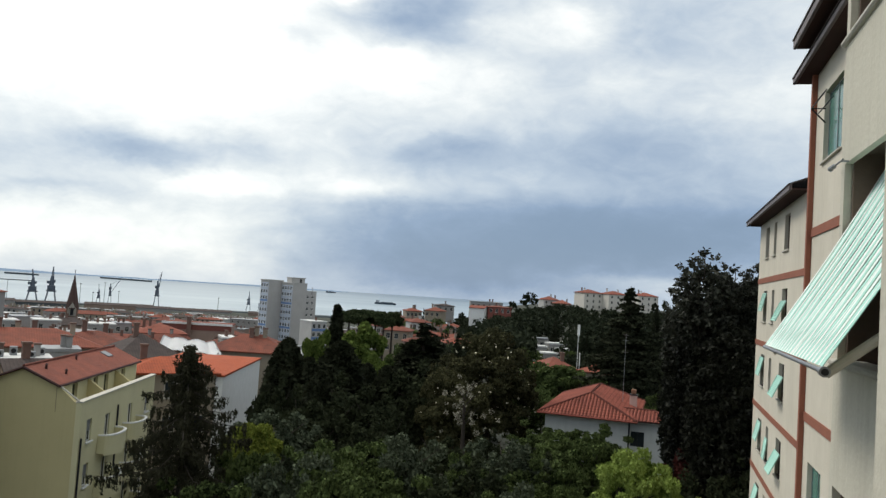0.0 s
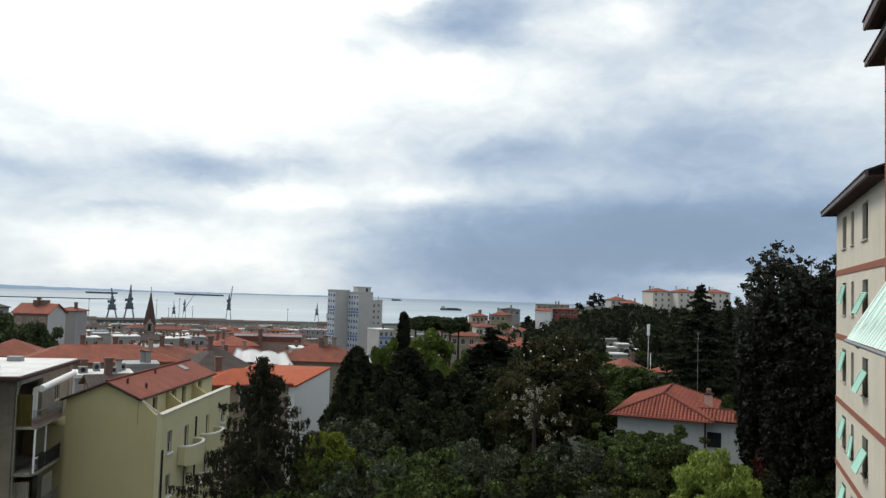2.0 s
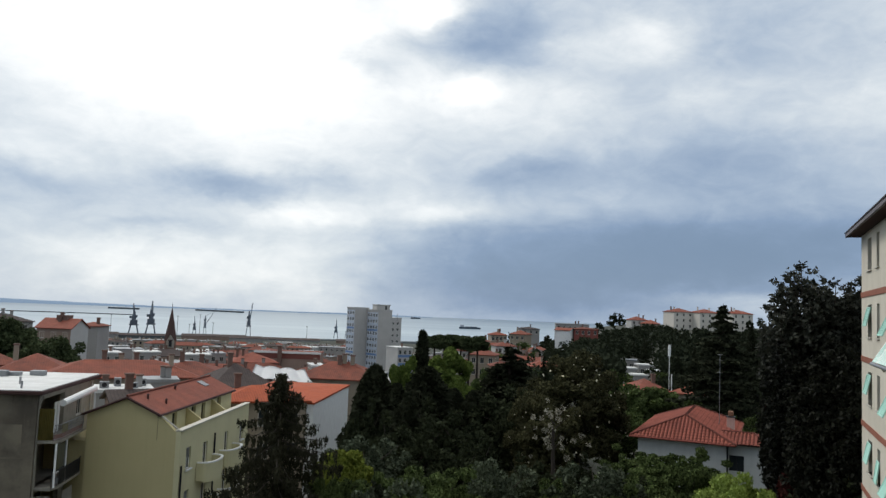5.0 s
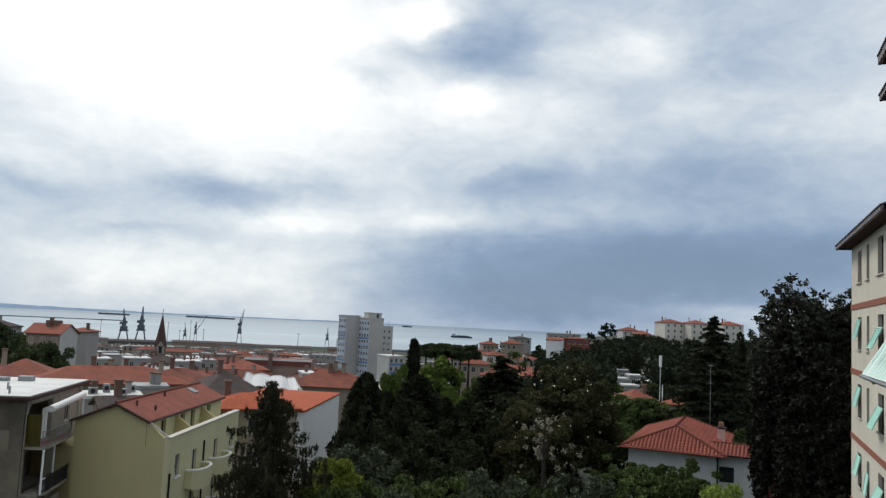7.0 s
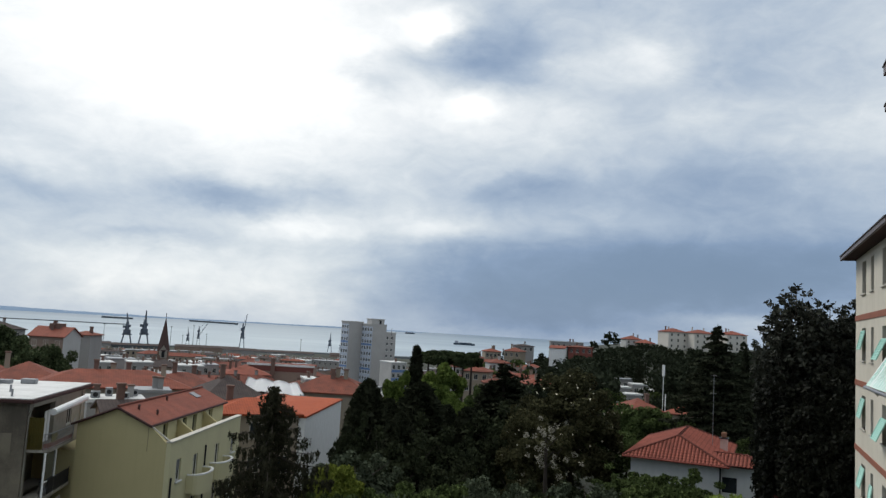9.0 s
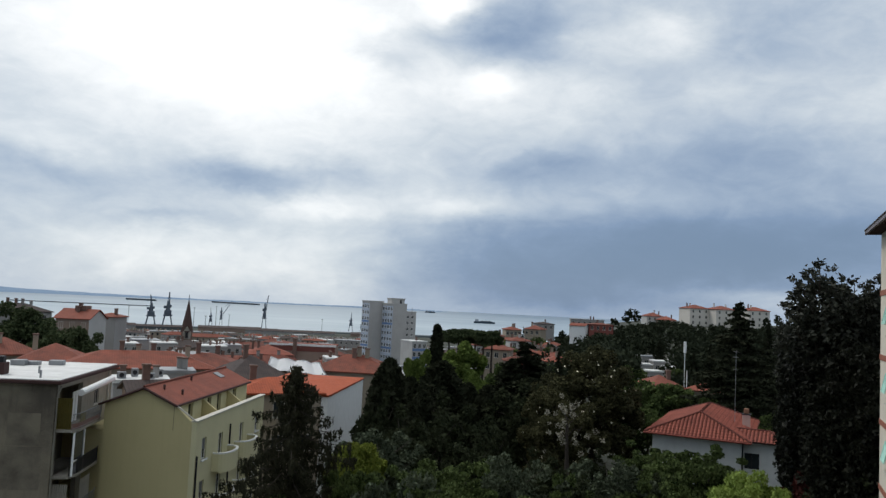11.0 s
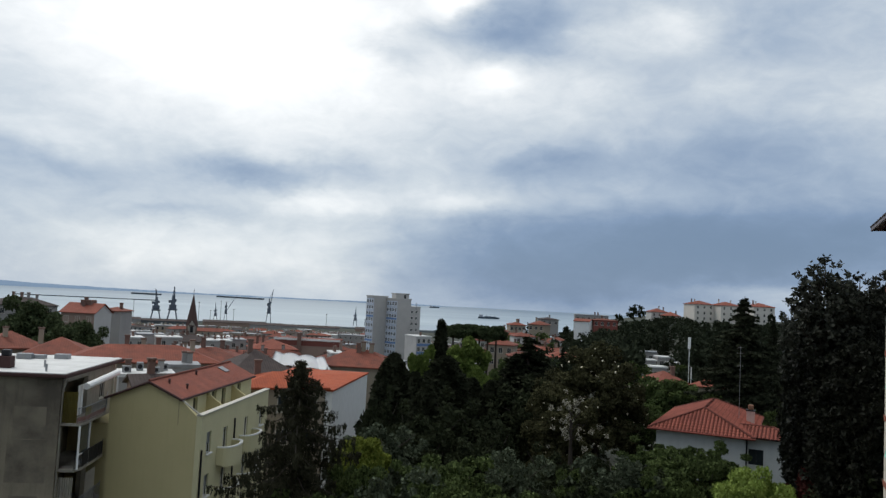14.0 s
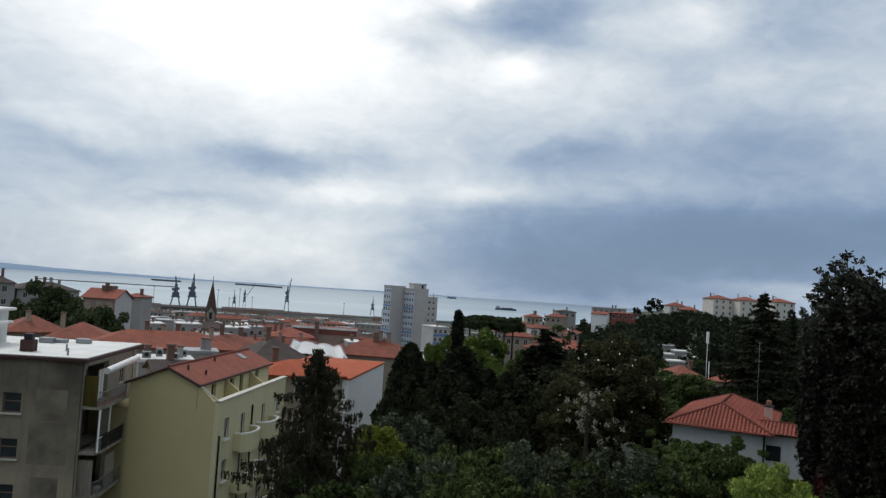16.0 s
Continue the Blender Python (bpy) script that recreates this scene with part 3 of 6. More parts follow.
def awning():
    """The striped awning let down from the loggia."""
    t = thing("awning", "white and mint striped canvas awning let down from a loggia", "awning", HOUSE)
    top = Vector((2.10, 0, 1.48))
    bar = Vector((1.07, 0, -0.34))
    s_near, s_far, n = 5.62, 8.42, 44
    bm = bmesh.new()
    for i in range(n):
        a = s_near + (s_far - s_near) * i / n
        b = s_near + (s_far - s_near) * (i + 1) / n
        prev = None
        for k in range(7):
            f = k / 6
            q = top.lerp(bar, f) + Vector((0.015, 0, -0.02)) * math.sin(math.pi * f)
            q.x += 0.012 * math.sin(i * 1.1) * math.sin(math.pi * f)
            pair = [bm.verts.new((q.x, a, q.z)), bm.verts.new((q.x, b, q.z))]
            if prev:
                bm.faces.new((prev[0], prev[1], pair[1], pair[0])).material_index = i % 2
            prev = pair
    bmesh.ops.remove_doubles(bm, verts=bm.verts, dist=0.0005)
    bmesh.ops.solidify(bm, geom=bm.faces[:], thickness=0.006)
    part("canvas", bm, (MINT_CLOTH, WHITE_CLOTH), t)
    bm = rod((bar.x, s_near - 0.04, bar.z - 0.03), (bar.x, s_far + 0.03, bar.z - 0.02), 0.017, n=14)
    part("front_bar", bm, METAL, t, "grey metal front bar")
    bm = rod((bar.x, s_near - 0.10, bar.z - 0.03), (bar.x, s_near - 0.03, bar.z - 0.03), 0.036, 0.034, n=14)
    part("end_cap", bm, METAL, t, "grey round end cap")
    # flat black disc: the hollow's shade is painted, the bar stays solid
    part("end_socket", rod((bar.x, s_near - 0.106, bar.z - 0.03), (bar.x, s_near - 0.101, bar.z - 0.03), 0.024, n=14), IRON, t, "black disc painting the shade in the bar's hollow end")
    for s in (s_near + 0.15, s_far - 0.2):
        bm = rod((bar.x + 0.05, s, bar.z - 0.06), (2.2, s - 0.05, 0.5), 0.035, n=8)
        part("arm", bm, SILL, t, "beige folding arm")
    part("roller", rod((2.18, s_near, 1.5), (2.18, s_far, 1.5), 0.06, n=12), WHITE, t)


def own_wing():
    """The wall beside and behind the balcony from which the view is seen."""
    t = thing("apartment_wing", "pale rendered wall of the balcony's own wing", "apartment building", HOUSE, "wings of the apartment house")
    part("wall", box(0.9, 1.2, -4.0, 3.62, -15, 8.6, bevel=0.01), BEIGE2, t)
    part("pier_face", box(1.205, 1.74, 3.3, 3.6, -15, 8.6), BEIGE2, t)
    part("balcony_slab", box(-0.9, 0.89, -4.0, 0.35, -1.75, -1.55), SILL, t)
    part("rear_wall", box(-6, 0.89, -4.3, -4.01, -15, 8.6), BEIGE2, t)


lower_wing()
stair_wing()
loggia_wing()
awning()
own_wing()

# ---------------------------------------------------------------- houses below the balcony
def window_frame(w=1.0, h=1.3):
    """Frame of a two-light window with a sill, its face along -y, the middle of its foot at the origin."""
    f = 0.07
    bm = holed(w, h, 0.08, [(f, w / 2 - 0.03, f, h - f), (w / 2 + 0.03, w - f, f, h - f)])
    bmesh.ops.translate(bm, verts=bm.verts, vec=(-w / 2, -0.05, 0))
    box(-w / 2 - 0.08, w / 2 + 0.08, -0.14, 0.03, -0.07, 0.0, bm)
    return bm


def railing(parent, pts, h=0.95, step=0.16, mat_=None, name="railing"):
    """A metal railing with upright bars along a plan line."""
    bm = bmesh.new()
    for a, b in zip(pts, pts[1:]):
        a, b = Vector(a), Vector(b)
        n = max(2, int((b - a).length / step))
        up = Vector((0, 0, h))
        rod(a + up, b + up, 0.025, n=6, bm=bm)
        rod(a + up * 0.08, b + up * 0.08, 0.018, n=6, bm=bm)
        for i in range(n + 1):
            q = a.lerp(b, i / n)
            rod(q, q + up, 0.012, n=4, bm=bm)
    return part(name, bm, mat_ or IRON, parent)


def curved_wall(out, inn, z0, z1):
    """One bent wall between an outer and an inner plan line."""
    bm = bmesh.new()
    rings = [[bm.verts.new((v.x, v.y, z)) for v in line] for line in (out, inn) for z in (z0, z1)]
    o0, o1, i0, i1 = rings
    n = len(out)
    for k in range(n - 1):
        bm.faces.new((o0[k], o0[k + 1], o1[k + 1], o1[k]))
        bm.faces.new((i0[k + 1], i0[k], i1[k], i1[k + 1]))
        bm.faces.new((o1[k], o1[k + 1], i1[k + 1], i1[k]))
        bm.faces.new((o0[k + 1], o0[k], i0[k], i0[k + 1]))
    bm.faces.new((o0[0], o1[0], i1[0], i0[0]))
    bm.faces.new((o0[-1], i0[-1], i1[-1], o1[-1]))
    return bm


def pleated(w, h, folds):
    """A hanging cloth in soft folds, w wide along x, h high, standing on the origin."""
    bm = bmesh.new()
    n = folds * 4
    rows_ = [[bm.verts.new((w * i / n, 0.035 * math.sin(math.pi * i / 2) * k, h * z)) for i in range(n + 1)] for z, k in ((0.0, 1.3), (0.5, 1.0), (1.0, 0.6))]
    for a, b in zip(rows_, rows_[1:]):
        for i in range(n):
            bm.faces.new((a[i], a[i + 1], b[i + 1], b[i]))
    bmesh.ops.solidify(bm, geom=bm.faces[:], thickness=0.008)
    return bm


def yellow_house():
    """Four storeys, blank gable end towards the garden, set-back attic with roof terrace, rounded balconies."""
    t = thing("apartment_house", "yellow rendered apartment house with red tiled roof and rounded balconies", "apartment house", pose(-23.05, 51.1, 0, rz=3.9))
    # local: x = 0 along the balcony front (house lies at x < 0), y from the gable end away
    L, base = 16.0, 31.0
    fx = []
    for k, z in enumerate((42.25, 39.25, 36.25)):
        for y, w, h in ((1.2, 0.9, 1.5), (4.6, 0.95, 2.1), (9.5, 0.95, 2.1), (13.6, 0.9, 1.5)):
            zz = z + (0.9 if h < 2 else 0.1)
            fx.append((y, y + w, zz - base, zz + h - base))
    part("front_wall", holed(L, 45.95 - base, 0.35, fx), LEMON, t, m=pose(0, 0, base, rz=90))
    # gable end: full height up to the roof slopes, with the terrace shoulder
    bm = bmesh.new()
    outline = [(-0.36, base), (-0.36, 45.9), (-1.75, 47.15), (-3.8, 48.08), (-6.6, 46.95), (-6.6, base)]
    lo = [bm.verts.new((x, 0.0, z)) for x, z in outline]
    hi = [bm.verts.new((x, 0.35, z)) for x, z in outline]
    n = len(outline)
    bm.faces.new(lo)
    bm.faces.new(hi[::-1])
    for i in range(n):
        j = (i + 1) % n
        bm.faces.new((lo[j], lo[i], hi[i], hi[j]))
    bmesh.ops.recalc_face_normals(bm, faces=bm.faces)
    part("gable_wall", bm, YELLOW, t, "blank ochre yellow gable wall")
    part("gable_trim", rod((-0.05, -0.04, 46.02), (-1.6, -0.04, 47.1), 0.06, n=6), SILL, t)
    part("damp_streak", box(-1.685, -1.645, -0.006, -0.002, 45.3, 46.95), mat("damp_render", (0.24, 0.21, 0.12), (0.15, 0.13, 0.08)), t, "dark damp streak below the verge")
    part("body", box(-12.5, -0.36, 0.36, L, base, 45.0), YELLOW, t)
    part("terrace_coping", box(-0.40, 0.08, -0.03, L + 0.03, 45.96, 46.06, bevel=0.02), SILL, t, "pale parapet coping")
    # set-back attic front with two terrace openings
    part("attic_wall", holed(L, 2.15, 0.25, [(2.4, 3.3, 0.05, 1.75), (6.2, 7.1, 0.05, 1.75), (8.4, 9.3, 0.05, 1.75), (12.2, 13.1, 0.05, 1.75)]), LEMON, t, m=pose(-1.75, 0.36, 45.0, rz=90))
    for y in (5.4, 11.0):
        bm = bmesh.new()
        a = [(-1.74, y, 45), (-0.42, y, 45), (-0.42, y, 45.9), (-1.74, y, 46.85)]
        lo = [bm.verts.new(v) for v in a]
        hi = [bm.verts.new((v[0], v[1] + 0.22, v[2])) for v in a]
        bm.faces.new(lo)
        bm.faces.new(hi[::-1])
        for i in range(4):
            bm.faces.new((lo[(i + 1) % 4], lo[i], hi[i], hi[(i + 1) % 4]))
        part("terrace_divider", bm, YELLOW, t)
    for y in (2.85, 6.65, 8.85, 12.65):
        part("terrace_door", box(-2.02, -1.95, y + 0.36 - 0.45, y + 0.36 + 0.45, 45.05, 46.75), GLASS, t)
    bm = bmesh.new()
    uvl = bm.loops.layers.uv.new("tiles")
    y0, y1 = -0.25, L + 0.3
    slope(((-1.45, y0, 47.10), (-1.45, y1, 47.10), (-3.8, y1, 48.2), (-3.8, y0, 48.2)), 0.14, bm, uvl)
    slope(((-6.9, y1, 46.92), (-6.9, y0, 46.92), (-3.8, y0, 48.2), (-3.8, y1, 48.2)), 0.14, bm, uvl)
    rf = part("roof", bm, TILE, t, "red clay tiled gable roof")
    part("verge", rod((-1.4, y0 - 0.02, 47.01), (-3.8, y0 - 0.02, 48.12), 0.09, n=6), SOFFIT, rf)
    part("verge", rod((-3.8, y0 - 0.02, 48.12), (-6.9, y0 - 0.02, 46.83), 0.09, n=6), SOFFIT, rf)
    part("gutter", rod((-1.42, y0, 47.0), (-1.42, y1, 47.0), 0.08, n=8), SOFFIT, rf)
    part("ridge", rod((-3.8, y0, 48.23), (-3.8, y1, 48.23), 0.09, n=8), TILE, rf)
    for x, y in ((-3.1, 1.5), (-2.2, 2.6), (-3.3, 7.0)):
        zr = 48.2 - 0.468 * (3.8 + x)
        vent = part("roof_vent", rod((x, y, zr - 0.1), (x, y, zr + 0.26), 0.08, n=8), SOFFIT, rf, "small dark roof vent")
        part("vent_cap", rod((x, y, zr + 0.261), (x, y, zr + 0.36), 0.14, 0.04, n=8), SOFFIT, vent)
    part("skylight", box(-0.4, 0.4, -0.5, 0.5, 0.0, 0.07, bevel=0.02), METAL, rf, "grey roof window", m=pose(-3.1, 12.6, 47.88, ry=25.1))
    # downpipes
    for y, z1 in ((0.25, 43.6), (7.0, 44.8)):
        part("downpipe", rod((0.06, y, base), (0.06, y, z1), 0.07, n=8), IRON, t, "black downpipe")
    # windows and rounded balconies
    for y0_, y1_, z0_, z1_ in fx:
        w, h = y1_ - y0_, z1_ - z0_
        win = part("window", holed(w, h, 0.05, [(0.06, w / 2 - 0.02, 0.06, h - 0.06), (w / 2 + 0.02, w - 0.06, 0.06, h - 0.06)]), WHITE, t, m=pose(-0.12, y0_, base + z0_, rz=90))
        part("pane", box(0.05, w - 0.05, 0.02, 0.03, 0.05, h - 0.05), GLASS, win)
        if h < 2:
            part("sill", box(-0.1, w + 0.1, -0.28, 0.1, -0.08, 0), WHITE, win)
            part("blind", box(0.05, w - 0.05, -0.02, 0.0, h * 0.45, h - 0.05), METAL, win)
    for z in (42.25, 39.25, 36.25):
        for yc in (5.1, 10.0):
            hw = 1.75
            arc = [(0.02, -hw)] + [(0.05 + 1.15 * math.sin(math.pi * i / 14) ** 0.6, -hw * math.cos(math.pi * i / 14)) for i in range(1, 14)] + [(0.02, hw)]
            out = [Vector((x, yc + y, 0)) for x, y in arc]
            inn = [Vector((max(0.02, x - 0.14), yc + y * 0.92, 0)) for x, y in arc]
            bm = curved_wall(out, inn, z - 0.32, z + 0.92)
            bc = curved_wall([v + Vector((0.03, 0, 0)) for v in out], [v - Vector((0.02, 0, 0)) for v in inn], z + 0.925, z + 1.02)
            part("balcony_floor", prism([(v.x, v.y) for v in out[1:-1]], z - 0.42, z - 0.325), LEMON, t)
            bal = part("balcony", bm, LEMON, t, "rounded solid yellow balcony")
            part("coping", bc, WHITE, bal)


def flat_house():
    """Weathered block with a white flat roof and a stack of corner balconies."""
    t = thing("apartment_house", "weathered grey-beige apartment block with white flat roof and corner balconies", "apartment house", pose(-29.75, 45.15, 0, rz=14.0))
    base, top, D = 31.0, 48.75, 10.9
    # end wall towards the garden, with two columns of windows
    holes = []
    for z in (45.35, 42.5, 39.65, 36.8):
        holes.append((14 - 4.65, 14 - 3.55, z - base, z + 1.25 - base))
    part("end_wall", holed(14, top - base, 0.35, holes), GREIGE, t, "stained blank end wall", m=pose(-14, 0, base))
    for a, b, z0, z1 in holes:
        win = part("window", holed(b - a, z1 - z0, 0.06, [(0.07, b - a - 0.07, 0.07, 0.68), (0.07, b - a - 0.07, 0.74, z1 - z0 - 0.07)]), BRICK, t, m=pose(-14 + a, 0.15, base + z0))
        part("pane", box(0.05, b - a - 0.05, 0.03, 0.04, 0.05, z1 - z0 - 0.05), GLASS, win)
        part("sill", box(-0.1, b - a + 0.1, -0.35, 0.1, -0.1, 0), SILL, win)
    patch = mat("patched_render", (0.215, 0.187, 0.137), (0.085, 0.073, 0.057), scale=0.7, stain=0.8)
    for x0, x1, z0, z1 in ((-2.7, -0.75, 44.9, 46.9), (-2.95, -0.55, 42.2, 44.85), (-2.6, -0.9, 38.6, 41.4)):
        part("render_patch", box(x0, x1, -0.006, -0.002, z0, z1), patch, t, "darker patch of repaired render")
    # side wall with balcony recess at the near corner
    sh = []
    for k in range(5):
        z = 45.85 - 2.87 * k - base
        sh += [(0.35, 4.6, z + 0.0, z + 2.5), (7.2, 8.2, z + 0.55, z + 2.1)]
    part("side_wall", holed(D, top - base, 0.3, sh), mat("pale_side_render", (0.36, 0.33, 0.265), (0.22, 0.20, 0.16), streak=0.5), t, m=pose(0.0, 0.36, base, rz=90))
    part("body", box(-13.9, -1.6, 0.4, D + 0.3, base, top - 0.1), GREIGE, t)
    part("recess_wall", box(-1.58, -1.5, 0.4, D, base, top - 0.1), GREIGE, t)
    for k in range(5):
        z = 45.85 - 2.87 * k
        # balcony slab, projecting past the side wall
        part("balcony_slab", prism([(-1.48, 0.4), (1.0, 0.4), (1.25, 1.2), (1.25, 5.2), (0.32, 8.4), (-1.48, 8.4)], z - 0.16, z), SLAB, t, "stained concrete balcony slab")
        rail = [(1.0, 0.45, z), (1.2, 1.25, z), (1.2, 5.2, z), (0.35, 8.3, z)]
        if k == 1:
            bm = bmesh.new()
            for a, b in zip(rail[1:], rail[2:]):
                prism([(a[0], a[1]), (b[0], b[1]), (b[0] - 0.03, b[1]), (a[0] - 0.03, a[1])], z + 0.05, z + 0.95, bm)
            part("balcony_screen", bm, IRON, t, "black cloth balcony screen")
            # glazed near corner
            for x, y in ((1.15, 0.5), (1.15, 2.4), (-0.2, 0.5)):
                part("post", box(x - 0.05, x + 0.05, y - 0.05, y + 0.05, z, z + 2.7), WHITE, t)
            part("glazing", box(1.12, 1.14, 0.5, 2.4, z + 0.9, z + 2.6), GLASS, t)
            part("glazing_rail", box(1.08, 1.18, 0.5, 2.4, z + 0.85, z + 0.93), WHITE, t)
        if k == 0:
            bm = bmesh.new()
            for a, b in zip(rail, rail[1:]):
                prism([(a[0], a[1]), (b[0], b[1]), (b[0] - 0.04, b[1]), (a[0] - 0.04, a[1])], z + 0.02, z + 0.36, bm)
            part("balcony_panel", bm, mat("red_brown_panel", (0.22, 0.105, 0.08)), t, "low red-brown balcony panel")
        railing(t, rail, mat_=METAL if k != 1 else IRON, name="balcony_railing")
        for y in (2.6, 3.6):
            part("balcony_door", box(-1.49, -1.42, y, y + 0.8, z + 0.02, z + 2.2), WHITE if k == 0 else GLASS, t)
        win = part("window", window_frame(1.0, 1.5), SILL, t, m=pose(-0.1, 7.7 + 0.36, z + 0.58, rz=90))
        part("pane", box(-0.44, 0.44, -0.02, 0.02, 0.06, 1.44), GLASS, win)
    part("downpipe", rod((0.1, 10.4, base), (0.1, 10.4, top), 0.06, n=8), SILL, t)
    # roof
    part("roof_slab", box(-14.3, 0.45, -0.45, D + 0.7, top, top + 0.22, bevel=0.03), SOFFIT, t, "dark roof edge")
    rf = part("roof", box(-14.15, 0.32, -0.32, D + 0.55, top + 0.225, top + 0.29, bevel=0.02), ROOFWHITE, t, "white membrane flat roof")
    ch = part("chimney", box(-4.55, -3.75, 1.4, 2.2, top + 0.29, top + 1.05, bevel=0.03), SOFFIT, rf, "dark weathered chimney")
    part("chimney_cap", box(-4.4, -3.9, 1.55, 2.05, top + 1.051, top + 1.45, bevel=0.04), IRON, ch)
    for x, y in ((-1.2, 0.6), (-2.2, 3.0)):
        part("vent_pipe", rod((x, y, top + 0.29), (x, y, top + 0.75), 0.07, n=8), METAL, rf)
    hut = part("stair_hut", box(-12.2, -7.9, 2.8, 7.0, top + 0.291, top + 2.55), VILLA, rf, "pale rendered stair hut on the roof")
    part("hut_roof", box(-12.5, -7.5, 2.4, 7.3, top + 2.555, top + 2.75, bevel=0.03), ROOFWHITE, hut)
    part("hut_porch", box(-7.89, -6.9, 3.0, 5.6, top + 1.75, top + 1.92, bevel=0.02), ROOFWHITE, hut)
    part("hut_door", box(-7.895, -7.84, 3.6, 4.5, top + 0.3, top + 1.7), IRON, hut)
    for x, y, h in ((-5.4, 7.8, 0.4), (-4.7, 8.4, 0.28), (-3.2, 8.9, 0.35)):
        part("roof_box", box(x - 0.5, x + 0.5, y - 0.3, y + 0.3, top + 0.291, top + 0.291 + h, bevel=0.03), METAL, rf, "low grey box on the roof")
    # top balcony: white awning cassette and climbing plant on a trellis
    part("sun_blind", rod((1.0, 1.6, 48.05), (1.15, 7.6, 48.35), 0.22, n=10), WHITE, t, "rolled white sun blind")
    part("balcony_curtain", pleated(0.92, 1.95, 9), OCHRE, t, "olive ochre hanging balcony cloth", m=pose(-0.02, 0.52, 45.87))
    part("balcony_screen", box(1.16, 1.19, 1.3, 2.3, 45.9, 46.75), OCHRE, t, "olive ochre balcony cloth")
    # shutters half open at the top balcony door
    for y in (3.0, 3.55):
        part("door_shutter", box(0.02, 0.07, y, y + 0.42, 45.9, 47.9, bevel=0.01), WHITE, t, "white door shutter")
    for z, n in ((42.98, 5), (40.11, 4)):
        for q in range(n):
            part("flower_box", box(0.75, 1.05, 1.6 + q * 0.9, 2.2 + q * 0.9, z + 0.01, z + 0.35, bevel=0.03), BRICK if q % 2 else PLINTH, t)
    part("balcony_curtain", pleated(1.5, 2.3, 11), SILL, t, "pale hanging curtain", m=pose(-0.6, 0.7, 40.12))
    part("balcony_curtain", pleated(1.8, 2.2, 13), SILL, t, "pale hanging curtain", m=pose(1.05, 2.6, 40.12, rz=90))
    # drainpipe round the eave
    part("downpipe", rod((0.25, 0.2, 48.6), (0.05, 0.2, 47.9), 0.06, n=8), SLAB, t)
    part("downpipe", rod((0.05, 0.2, 31.0), (0.05, 0.2, 47.9), 0.045, n=8), SLAB, t)


